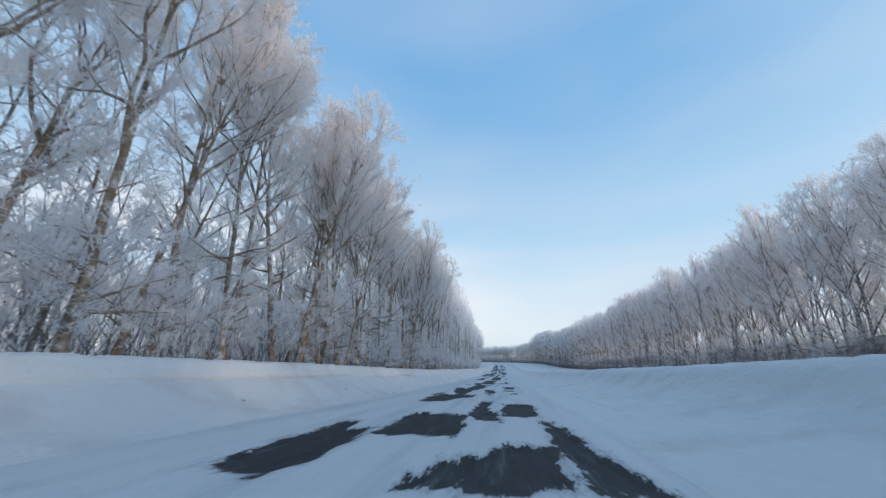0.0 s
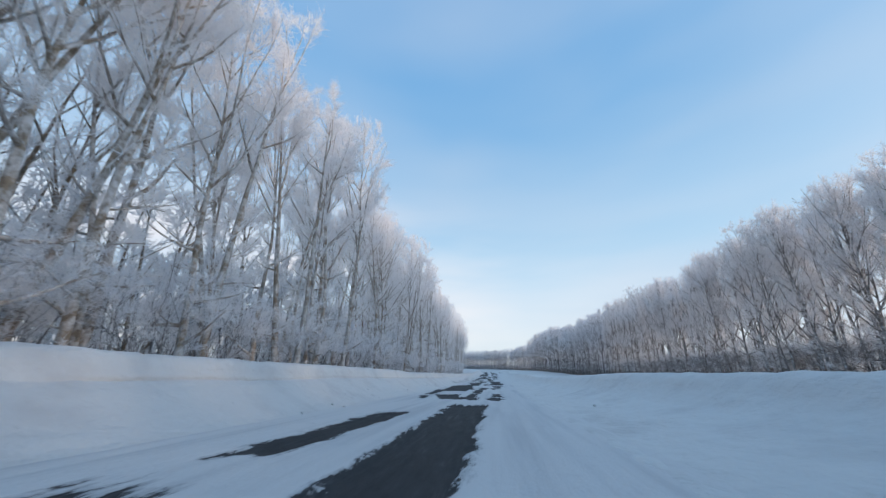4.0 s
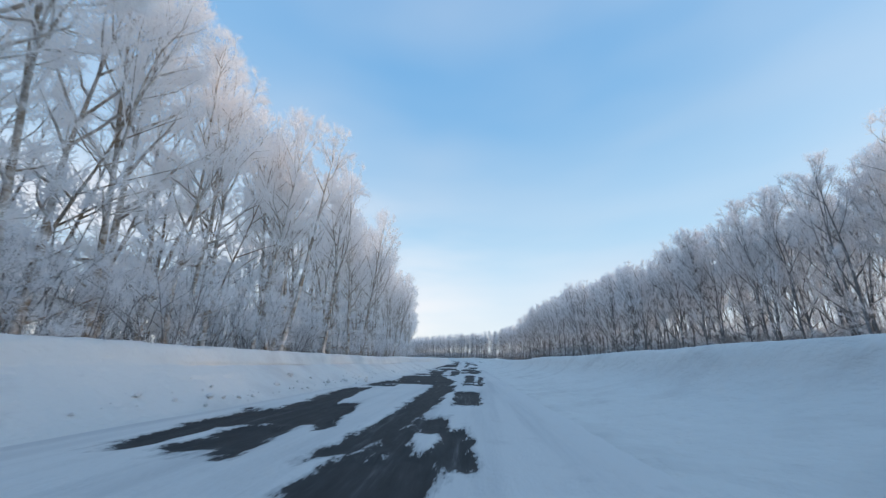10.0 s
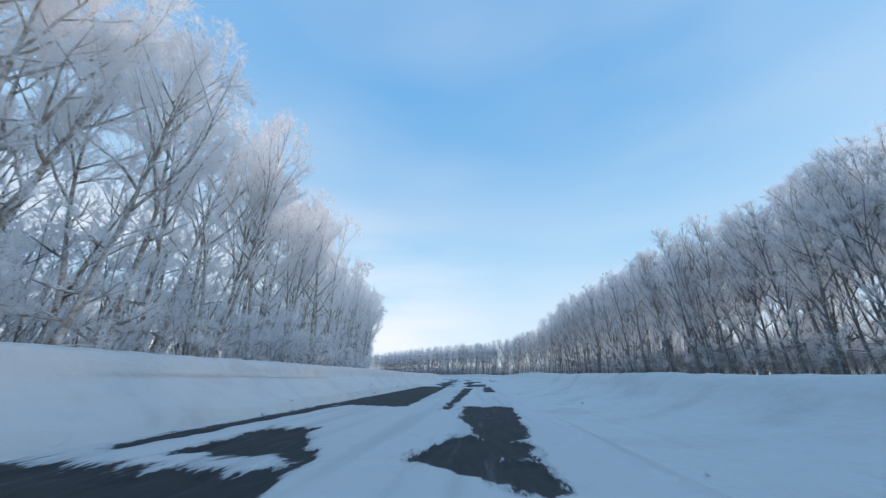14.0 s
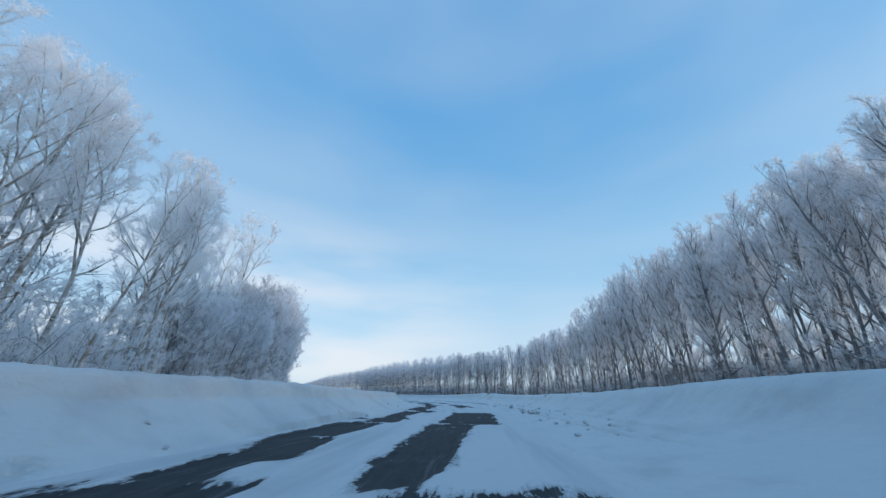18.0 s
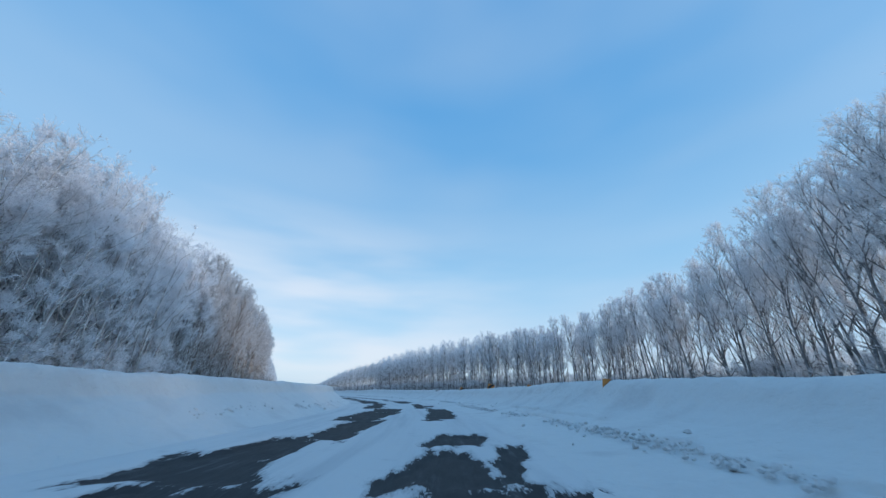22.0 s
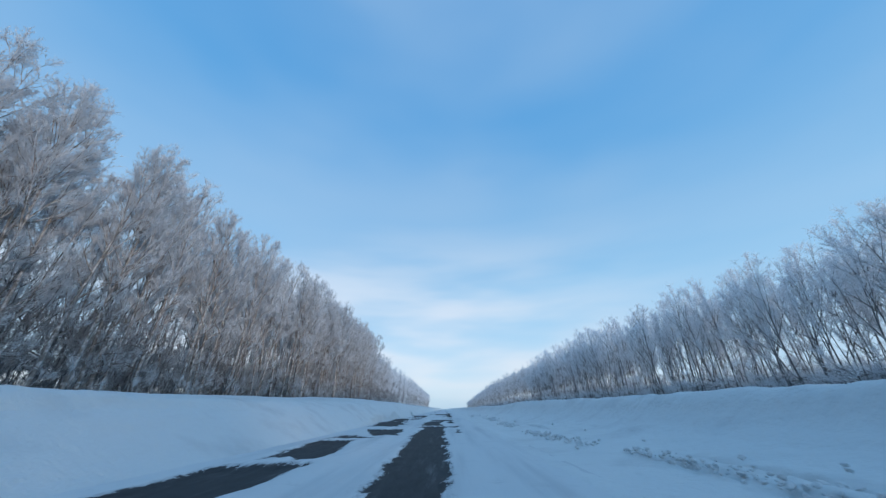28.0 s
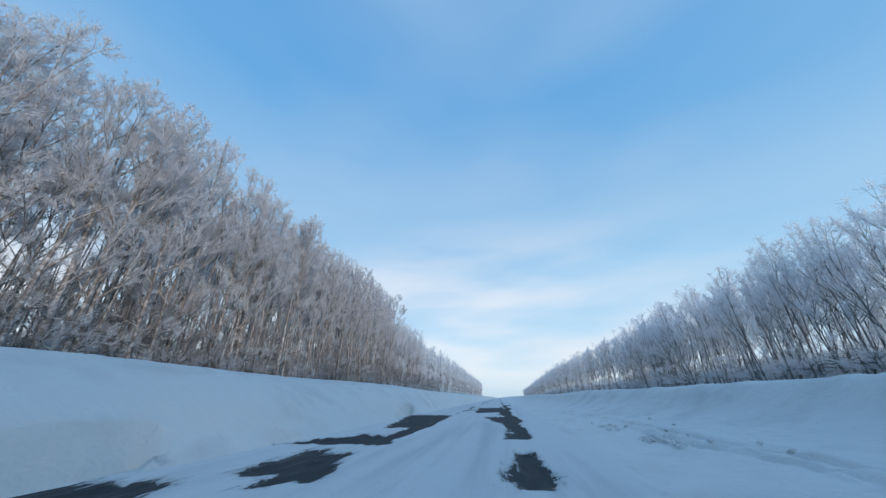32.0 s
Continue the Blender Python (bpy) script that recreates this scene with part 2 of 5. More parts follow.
bump_node(n, l, grain.outputs["Value"], b, 0.03, 0.6, first)


ASPHALT, n, l, b = material("asphalt", 0.85)
b.inputs["Specular IOR Level"].default_value = 0.25
l.new(tar_colour(n, l), b.inputs["Base Color"])
bump_node(n, l, noise_node(n, l, 90.0, 2.0), b, 0.004)


def bark_material(name, dark, light, frost, amount):
    m, n, l, b = material(name, 0.9)
    streak = noise_node(n, l, 7.0, 5.0, 0.65, (1, 1, 0.25))
    wood = ramp_node(n, l, streak, [(0.3, dark), (0.7, light)])
    mask = n.new("ShaderNodeMapRange")
    mask.inputs["From Min"].default_value, mask.inputs["From Max"].default_value = 0.62 - amount, 0.72 - amount * 0.5
    l.new(noise_node(n, l, 2.3, 6.0, 0.7), mask.inputs["Value"])
    mix = n.new("ShaderNodeMix")
    mix.data_type = "RGBA"
    l.new(mask.outputs["Result"], mix.inputs["Factor"])
    l.new(wood, mix.inputs["A"])
    mix.inputs["B"].default_value = (*frost, 1)
    l.new(mix.outputs["Result"], b.inputs["Base Color"])
    bump_node(n, l, streak, b, 0.03)
    return m


BARK_WARM = bark_material("bark_warm", (0.13, 0.094, 0.064), (0.31, 0.235, 0.16), (0.6, 0.58, 0.57), 0.14)
BARK_PALE = bark_material("bark_pale", (0.15, 0.112, 0.08), (0.35, 0.28, 0.205), (0.66, 0.64, 0.63), 0.22)
BARK_DUN = bark_material("bark_dun", (0.105, 0.092, 0.084), (0.235, 0.212, 0.195), (0.56, 0.545, 0.545), 0.16)
BARK_RIME = bark_material("bark_rimed", (0.14, 0.128, 0.122), (0.28, 0.26, 0.25), (0.56, 0.55, 0.555), 0.26)
BARK_GREY = bark_material("bark_grey", (0.1, 0.1, 0.104), (0.235, 0.235, 0.242), (0.5, 0.49, 0.5), 0.09)


def frost_material(name, low, high, through_light=0.5):
    m, n, l, b = material(name, 0.8)
    info = n.new("ShaderNodeObjectInfo")
    add = n.new("ShaderNodeMath")
    add.operation = "MULTIPLY_ADD"
    l.new(info.outputs["Random"], add.inputs[0])
    add.inputs[1].default_value = 0.25
    l.new(noise_node(n, l, 0.9, 4.0), add.inputs[2])
    l.new(ramp_node(n, l, add.outputs["Value"], [(0.35, low), (0.8, high)]), b.inputs["Base Color"])
    tr = n.new("ShaderNodeBsdfTranslucent")
    tr.inputs["Color"].default_value = (*high, 1)
    mx = n.new("ShaderNodeMixShader")
    mx.inputs["Fac"].default_value = through_light
    l.new(b.outputs["BSDF"], mx.inputs[1])
    l.new(tr.outputs["BSDF"], mx.inputs[2])
    l.new(mx.outputs["Shader"], n["Material Output"].inputs["Surface"])
    return m


# faint rose of the low sun is mixed into this frost's colour
FROST_PINK = frost_material("hoarfrost_sun_rose", (0.91, 0.887, 0.885), (0.982, 0.968, 0.966), 0.58)
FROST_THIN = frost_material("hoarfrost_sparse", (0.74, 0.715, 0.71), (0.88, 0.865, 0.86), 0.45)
FROST_SOFT = frost_material("hoarfrost_warm_grey", (0.74, 0.72, 0.72), (0.9, 0.882, 0.882), 0.6)
# cool grey of the side turned from the sun, put into the colour
FROST_GREY = frost_material("hoarfrost_shade_grey", (0.75, 0.755, 0.775), (0.91, 0.91, 0.93), 0.5)

# distance haze of the far belts, given as a paler bluish frost colour
FROST_FAR = frost_material("hoarfrost_haze_pale", (0.6, 0.605, 0.63), (0.82, 0.825, 0.85))
FROST_DUSK = frost_material("hoarfrost_scant", (0.28, 0.265, 0.265), (0.48, 0.465, 0.47), 0.3)
FROST_MID = frost_material("hoarfrost_dull", (0.81, 0.805, 0.825), (0.92, 0.92, 0.945))
FROST_BROWN = frost_material("hoarfrost_brownish", (0.465, 0.468, 0.486), (0.725, 0.73, 0.755), 0.4)

# ---- the road's line ----
TURN_FROM, TURN_TO, TURN_BY = 294.9, 392.3, radians(34.8)
LINE_S = np.arange(-80.0, 1400.01, 0.5)
LINE_H = TURN_BY * np.clip((LINE_S - TURN_FROM) / (TURN_TO - TURN_FROM), 0, 1)
LINE_H = np.convolve(np.pad(LINE_H, 32, mode="edge"), np.ones(65) / 65, "valid")
LINE_G = radians(-2.86) * (1 - np.clip(LINE_S / 261.6, 0, 1))
LINE_X, LINE_Y, LINE_Z = np.cumsum(-np.sin(LINE_H)) * 0.5, np.cumsum(np.cos(LINE_H)) * 0.5, np.cumsum(np.tan(LINE_G)) * 0.5
LINE_X -= np.interp(0, LINE_S, LINE_X)
LINE_Y -= np.interp(0, LINE_S, LINE_Y)
LINE_Z -= LINE_Z[-1]


def place(s, l, z):
    """World place of a point s metres along the road, l metres right of the driven line, z above the road."""
    h = np.interp(s, LINE_S, LINE_H)
    return np.stack([np.interp(s, LINE_S, LINE_X) + l * np.cos(h), np.interp(s, LINE_S, LINE_Y) + l * np.sin(h), np.interp(s, LINE_S, LINE_Z) + z], -1)


def heading(s):
    return float(np.interp(s, LINE_S, LINE_H))


# ---- mesh helpers ----
def lattice(ix, iy, seed):
    v = np.sin(ix * 127.1 + iy * 311.7 + seed * 74.7) * 43758.5453
    return v - np.floor(v)


def soft_noise(x, y, seed=0, octaves=3):
    """Smooth value noise, 0 to 1, for arrays."""
    total, amp, norm = 0.0, 1.0, 0.0
    for o in range(octaves):
        fx, fy = np.floor(x), np.floor(y)
        u, v = x - fx, y - fy
        u, v = u * u * (3 - 2 * u), v * v * (3 - 2 * v)
        k = seed + 17 * o
        a, b_ = lattice(fx, fy, k), lattice(fx + 1, fy, k)
        c, d = lattice(fx, fy + 1, k), lattice(fx + 1, fy + 1, k)
        total = total + amp * ((a * (1 - u) + b_ * u) * (1 - v) + (c * (1 - u) + d * u) * v)
        norm += amp
        x, y, amp = x * 2.03 + 5.1, y * 2.03 + 9.7, amp * 0.5
    return total / norm


def mesh_from(name, verts, faces, mat, smooth=False):
    """faces: an array n x 3 or n x 4."""
    me = bpy.data.meshes.new(name)
    verts, faces = np.asarray(verts, dtype=np.float32), np.asarray(faces, dtype=np.int32)
    k = faces.shape[1]
    me.vertices.add(len(verts))
    me.vertices.foreach_set("co", verts.ravel())
    me.loops.add(faces.size)
    me.loops.foreach_set("vertex_index", faces.ravel())
    me.polygons.add(len(faces))
    me.polygons.foreach_set("loop_start", np.arange(0, faces.size, k, dtype=np.int32))
    me.polygons.foreach_set("use_smooth", np.full(len(faces), smooth))
    me.update(calc_edges=True)
    me.materials.append(mat)
    return me


def grid_faces(rows_, cols):
    i = np.arange(rows_ - 1)[:, None] * cols + np.arange(cols - 1)[None, :]
    return np.stack([i, i + 1, i + cols + 1, i + cols], -1).reshape(-1, 4)


def sheet(name, s, l, z, mat):
    """A smooth sheet over the road's grid: s (n), l (n x m or m), z (n x m)."""
    l = np.broadcast_to(l, z.shape)
    p = place(np.broadcast_to(s[:, None], z.shape), l, z)
    ob = new(name, mesh_from(name, p.reshape(-1, 3), grid_faces(*z.shape), mat, True))
    along = ob.data.attributes.new("along", "FLOAT_VECTOR", "POINT")
    along.data.foreach_set("vector", np.stack([np.broadcast_to(s[:, None], z.shape), l, z * 0], -1).astype(np.float32).ravel())
    return ob


def part(name, me, parent, label=""):
    ob = new(name, me)
    ob.parent = parent
    return tagged(ob, label)


def steps(*stretches):
    return np.concatenate([np.arange(a, b_, d) for a, b_, d in stretches])


# ---- ground, road, snow banks ----
EDGE_L, EDGE_R = -6.2, 2.0
far = 3000.0
gy = np.concatenate([[-far], np.arange(-80, 320, 20.0), [far]])
gz = np.interp(gy, LINE_S, LINE_Z) - 0.4
gv = [(x, y, z) for y, z in zip(gy, gz) for x in (-far, far)]
ground = new("ground", mesh_from("ground", gv, grid_faces(len(gy), 2), SNOW))
tagged(ground, "flat snow-covered farmland reaching the horizon", "ground", kind="structure")

s_line = steps((-60, 1300, 2.0))
l_line = np.linspace(EDGE_L - 1.2, EDGE_R + 1.2, 14)
road = sheet("road", s_line, l_line, np.zeros((len(s_line), len(l_line))), ASPHALT)
tagged(road, "dark worn asphalt road under patchy packed snow", "road", kind="structure")


WORN = []


def wear(s0, a0, b0, s1, a1, b1):
    """A worn patch from s0 to s1, between a0 and b0 at its near end and a1 and b1 at its far end."""
    WORN.append((s0, a0, b0, s1, a1, b1))


# WEAR BEGIN
wear(4.6, -1.2, 0.7, 5.5, -1.1, 0.7)
wear(5.5, -0.6, 0.7, 6.6, -0.1, 0.8)
wear(4.9, 1.0, 1.7, 7.3, 0.9, 1.4)
wear(7.3, 0.9, 1.4, 10.0, 1.0, 1.3)
wear(7.9, -2.8, -1.0, 11.4, -3.0, -1.1)
wear(11.6, -0.1, 1.0, 15.4, -0.1, 1.1)
wear(10.3, -0.9, -0.2, 12.1, -1.2, -0.3)
wear(4.8, -4.2, -3.1, 9.1, -4.3, -3.7)
wear(5.3, -3.3, -2.8, 8.0, -3.7, -3.1)
wear(16.7, -4.1, -2.7, 21.7, -4.1, -2.0)
wear(19.7, -3.5, -1.9, 21.7, -3.2, -1.7)
wear(12.0, -1.1, -0.6, 16.5, -1.1, -0.6)
wear(21.3, -4.4, -4.1, 23.9, -4.2, -3.9)
wear(21.5, -3.9, -3.5, 22.1, -4.1, -3.7)
wear(22.8, -3.0, -2.4, 27.8, -4.0, -2.4)
wear(27.4, -3.8, -2.6, 32.0, -4.2, -3.7)
wear(28.4, -3.2, -2.1, 38.1, -2.9, -1.4)
wear(25.0, -1.2, -0.6, 27.9, -1.4, -0.8)
wear(23.5, -1.2, -0.7, 24.5, -1.3, -0.8)
wear(21.4, -0.9, -0.8, 21.8, -0.9, -0.8)
wear(30.0, -0.0, 0.7, 34.1, -0.1, 1.0)
wear(26.8, -0.2, 0.8, 28.0, -0.1, 0.7)
wear(23.2, 0.4, 0.8, 24.4, 0.5, 0.9)
wear(37.8, -3.1, -1.9, 38.4, -3.2, -2.0)
wear(38.5, -2.6, -1.7, 39.9, -3.0, -2.4)
wear(39.6, -3.2, -2.6, 44.9, -3.6, -2.3)
wear(42.1, -2.8, -1.4, 57.1, -2.8, -1.0)
wear(40.0, -4.3, -3.7, 41.0, -4.2, -3.7)
wear(40.3, -1.4, -1.1, 45.0, -1.5, -1.0)
wear(42.5, -0.0, 0.7, 45.1, -0.9, 0.1)
wear(45.4, 0.1, 0.6, 50.1, 0.1, 0.6)
wear(39.1, -0.9, -0.6, 39.5, -0.8, -0.6)
wear(59.8, -2.2, -0.5, 83.0, -2.1, -0.4)
wear(37.8, -2.3, -1.7, 38.1, -2.4, -1.8)
wear(87.8, -3.4, -2.2, 93.5, -4.6, -2.7)
wear(87.6, -2.1, -1.0, 90.0, -3.1, -1.2)
wear(89.6, -2.0, -1.3, 95.2, -1.9, -1.4)
wear(96.0, -1.9, -1.2, 103.9, -2.0, -1.2)
wear(87.4, -0.5, 0.3, 88.6, -0.6, 0.5)
wear(88.6, -0.6, 0.5, 90.5, -0.3, 0.2)
wear(91.4, -0.3, 0.5, 93.8, -0.2, 0.4)
wear(94.3, -0.2, 0.4, 95.5, -0.3, 0.4)
wear(88.9, -5.0, -4.6, 91.6, -5.3, -4.7)
wear(93.7, -5.4, -4.8, 103.9, -6.1, -5.1)
wear(100.4, -5.5, -2.8, 103.9, -5.9, -2.7)
wear(104.3, -5.5, -2.2, 109.2, -5.7, -2.7)
wear(109.2, -5.7, -2.7, 119.8, -6.2, -3.3)
wear(104.4, -1.6, -0.9, 107.0, -2.0, -0.9)
wear(107.0, -1.7, -0.7, 110.8, -1.7, -0.8)
wear(107.6, -0.6, 0.5, 110.1, -0.4, 0.7)
wear(105.6, -0.3, 0.0, 107.6, -0.3, 0.0)
wear(112.7, -0.1, 0.6, 118.9, -0.5, 1.2)
wear(119.4, -5.3, -2.3, 120.9, -5.7, -2.3)
wear(120.7, -4.4, -2.4, 124.3, -4.5, -2.3)
wear(124.2, -3.9, -2.5, 135.4, -4.8, -2.5)
wear(122.0, -1.8, -1.3, 128.6, -1.8, -0.9)
wear(123.7, -0.9, 1.0, 129.6, -0.8, 1.7)
wear(129.6, -0.8, 1.5, 135.4, -0.7, 1.6)
wear(121.0, -0.9, -0.6, 121.4, -0.9, -0.6)
wear(120.3, 0.1, 0.4, 120.9, 0.1, 0.5)
wear(120.3, 0.5, 0.7, 120.8, 0.5, 0.7)
wear(135.0, -0.6, 0.9, 137.2, -0.7, 1.1)
wear(137.2, -0.7, 1.1, 141.7, -0.8, 1.1)
wear(141.7, -0.8, 1.1, 150.8, -1.2, 1.4)
wear(135.0, -3.7, -2.2, 136.8, -3.7, -3.0)
wear(136.9, -3.3, -2.7, 140.8, -4.2, -2.6)
wear(141.1, -2.8, -1.8, 150.8, -3.8, -1.6)
wear(144.2, -5.3, -4.0, 148.0, -5.3, -4.2)
wear(137.7, -5.1, -3.8, 139.7, -5.4, -4.5)
wear(135.0, -5.2, -4.3, 135.8, -5.4, -4.7)
wear(135.2, -1.5, -1.0, 135.9, -1.6, -1.2)
wear(135.2, -1.9, -1.5, 135.9, -2.0, -1.5)
wear(150.9, -1.8, -1.1, 151.9, -2.0, -1.3)
wear(151.8, -1.7, -0.9, 154.0, -1.8, -1.0)
wear(154.1, -1.2, -0.2, 161.6, -1.8, -0.2)
wear(161.5, -1.8, -0.4, 165.8, -1.8, -0.3)
wear(154.8, -3.8, -2.6, 160.6, -4.7, -2.9)
wear(155.0, -5.2, -3.9, 161.1, -6.0, -4.4)
wear(156.9, -0.4, 0.1, 157.9, -0.4, 0.1)
wear(165.9, -1.5, -0.8, 167.5, -1.4, -1.1)
wear(165.5, -0.6, -0.0, 167.3, -0.6, -0.1)
wear(167.6, -1.0, -0.4, 168.6, -1.2, -0.6)
wear(165.9, -2.1, -1.6, 171.1, -1.9, -1.1)
wear(171.1, -2.0, -1.1, 180.6, -2.1, -0.8)
wear(165.8, -4.5, -3.2, 167.7, -4.4, -3.3)
wear(167.7, -5.1, -2.8, 171.5, -5.3, -3.4)
wear(165.9, -5.4, -4.7, 169.6, -5.8, -5.0)
wear(170.6, -5.3, -4.0, 177.7, -6.0, -4.9)
wear(179.3, -5.7, -4.1, 180.6, -5.7, -4.1)
wear(171.8, -0.6, 0.3, 176.3, -0.7, 0.4)
wear(181.4, -5.9, -2.0, 184.5, -5.8, -2.3)
wear(181.1, -3.0, -1.2, 184.7, -2.3, -1.1)
wear(184.6, -5.2, -0.9, 193.3, -6.2, -2.6)
wear(193.6, -4.0, -1.4, 195.0, -4.0, -1.4)
wear(180.9, -0.5, 0.2, 182.5, -0.5, 0.3)
wear(180.6, 0.2, 0.7, 182.8, 0.4, 0.8)
wear(183.4, -0.4, 0.2, 195.0, -0.6, 0.4)
wear(184.0, 0.3, 0.7, 191.6, 0.7, 1.1)
wear(195.5, -5.6, -3.0, 198.8, -6.1, -3.3)
wear(196.9, -3.6, -2.9, 202.8, -5.2, -3.3)
wear(202.8, -5.2, -3.3, 209.1, -5.4, -3.2)
wear(195.5, -2.0, -1.4, 198.9, -2.2, -1.3)
wear(198.9, -2.2, -1.3, 209.1, -2.6, -1.3)
wear(199.5, -0.1, 0.8, 209.1, -0.4, 1.5)
wear(201.5, -1.1, -0.1, 205.8, -1.4, -0.1)
wear(210.1, -4.2, -3.3, 214.0, -4.2, -3.5)
wear(211.0, -5.8, -4.8, 214.5, -6.8, -5.0)
wear(212.8, -3.8, -2.1, 222.4, -6.9, -2.4)
wear(210.2, -2.0, -1.6, 214.4, -2.6, -1.7)
wear(209.4, -0.9, 1.1, 211.0, -1.4, 1.4)
wear(211.0, -1.4, 1.4, 214.1, -1.5, 1.7)
wear(214.0, -1.5, 1.0, 220.0, -1.3, 0.5)
wear(222.6, 0.1, 1.0, 223.9, -1.1, 1.1)
wear(223.9, -1.1, 1.1, 225.6, -0.5, 1.1)
wear(225.6, 0.1, 1.1, 229.7, -0.5, 1.4)
wear(229.7, -0.5, 1.4, 234.0, -0.5, 1.6)
wear(223.6, -5.0, -2.6, 226.1, -5.1, -3.9)
wear(224.1, -6.6, -6.1, 233.4, -6.9, -5.9)
wear(233.8, -6.8, -3.0, 262.7, -7.3, -3.5)
wear(232.7, -1.4, -1.1, 258.1, -1.3, -0.2)
wear(249.5, 0.7, 2.1, 262.7, 1.0, 3.0)
wear(263.0, -1.2, -0.4, 264.9, -1.7, -0.6)
wear(264.6, -1.6, 1.2, 267.2, -1.3, 1.5)
wear(267.2, -1.1, 1.4, 275.7, -1.3, 1.7)
wear(264.5, -4.4, -3.1, 274.7, -6.6, -4.6)
wear(270.0, -5.5, -3.3, 275.7, -5.8, -3.3)
wear(263.5, -4.3, -3.6, 264.1, -4.4, -3.9)
wear(264.1, -3.1, -2.6, 266.5, -3.4, -2.9)
wear(276.1, -5.4, -3.9, 278.8, -5.7, -4.5)
wear(277.9, -5.3, -3.7, 282.2, -6.4, -4.4)
wear(282.2, -6.5, -4.4, 288.1, -6.7, -4.4)
wear(276.3, -1.7, -0.8, 278.4, -2.2, -0.5)
wear(278.5, -2.0, -0.5, 286.9, -2.2, -0.2)
wear(286.9, -2.2, -0.2, 288.1, -2.1, 0.0)
wear(288.8, -1.8, 1.2, 290.6, -1.8, 1.2)
wear(290.6, -1.8, 1.2, 294.2, -1.7, 1.4)
wear(294.3, -1.6, 1.3, 300.1, -1.5, 1.6)
wear(288.7, -5.4, -3.7, 291.4, -5.7, -4.2)
wear(290.9, -5.4, -3.6, 295.4, -5.7, -4.6)
wear(295.4, -5.7, -4.3, 300.1, -5.7, -4.1)
wear(290.9, -6.8, -5.8, 291.9, -7.3, -6.6)
wear(300.2, -5.2, -3.2, 301.7, -5.8, -3.3)
wear(301.2, -4.2, -3.0, 304.1, -5.1, -3.4)
wear(304.0, -5.8, -3.8, 308.3, -6.1, -4.4)
wear(307.7, -5.9, -4.0, 311.9, -5.6, -3.5)
wear(312.4, -5.1, -3.8, 313.8, -5.4, -3.4)
wear(313.8, -5.5, -3.4, 316.3, -5.5, -3.1)
wear(316.6, -4.6, -3.5, 323.7, -4.4, -2.1)
wear(314.1, -0.8, 0.1, 318.2, -0.5, 1.3)
wear(314.1, 0.7, 1.2, 317.1, 1.0, 1.5)
wear(318.8, -0.7, 1.5, 323.7, -0.1, 2.0)
wear(324.1, -1.0, 0.8, 326.7, -0.4, 0.6)
wear(324.4, 0.8, 1.2, 327.5, 1.2, 1.9)
wear(328.1, -0.5, 1.0, 329.7, -0.1, 1.4)
wear(324.2, -5.1, -2.8, 326.1, -5.3, -3.3)
wear(325.9, -5.0, -3.2, 328.9, -4.6, -3.2)
wear(328.9, -3.9, -2.7, 335.5, -3.8, -2.3)
wear(335.8, -4.6, -2.4, 337.5, -4.7, -2.8)
wear(337.5, -4.7, -2.5, 342.7, -4.2, -1.7)
wear(342.8, -3.7, -1.9, 347.2, -3.6, -1.6)
wear(337.1, -0.4, 1.1, 340.4, -0.1, 1.5)
wear(340.4, -0.0, 1.4, 347.2, 0.4, 2.1)
wear(336.0, -0.6, 0.3, 336.8, -0.2, 0.2)
wear(347.8, -4.5, -3.2, 350.1, -4.5, -3.2)
wear(350.1, -4.5, -2.7, 354.3, -4.4, -3.1)
wear(354.4, -4.0, -2.8, 358.9, -3.8, -2.5)
wear(347.9, -0.5, 0.4, 351.9, -0.1, 0.7)
wear(351.9, -0.2, 0.7, 358.2, 0.1, 1.2)
wear(351.3, 0.6, 1.4, 354.1, 0.8, 1.8)
wear(348.0, 0.6, 0.9, 350.3, 0.5, 0.8)
wear(359.9, -4.8, -2.4, 362.4, -5.0, -2.9)
wear(362.4, -5.0, -2.9, 370.7, -5.3, -2.9)
wear(360.7, -0.8, 0.3, 363.7, -0.9, 0.7)
wear(363.7, -0.8, 1.4, 370.7, -0.5, 1.6)
wear(371.6, -5.2, -4.0, 374.8, -6.4, -3.5)
wear(372.8, -5.7, -3.6, 376.3, -6.0, -3.5)
wear(371.8, -1.2, 0.2, 374.0, -1.2, 0.1)
wear(374.0, -1.2, -0.3, 376.3, -1.2, -0.3)
wear(377.4, -4.6, -3.5, 379.0, -5.7, -4.9)
wear(379.1, -5.0, -3.9, 384.6, -5.7, -3.9)
wear(384.0, -5.3, -4.3, 390.3, -5.7, -3.1)
wear(382.0, -1.3, 1.1, 385.1, -1.3, 1.5)
wear(384.4, -1.2, 0.1, 406.8, -1.8, -0.3)
wear(378.5, -6.4, -6.0, 382.8, -6.5, -5.7)
wear(406.5, -1.9, -0.3, 415.1, -1.7, -0.3)
wear(415.1, -2.1, -0.1, 416.4, -2.1, -0.0)
wear(406.2, -5.6, -3.5, 407.1, -5.4, -4.6)
wear(407.9, -4.0, -2.7, 412.8, -5.3, -3.0)
wear(409.5, 0.3, 0.7, 412.4, 0.5, 0.7)
wear(415.2, 0.1, 0.7, 416.4, 0.1, 0.7)
wear(417.9, -2.0, -0.3, 422.8, -2.2, -0.8)
wear(422.8, -2.2, -0.7, 427.6, -1.9, -0.4)
wear(422.9, 0.0, 0.6, 427.6, 0.1, 0.6)
wear(417.2, -6.1, -3.8, 419.7, -6.1, -4.2)
wear(419.8, -6.2, -3.5, 425.5, -6.7, -4.6)
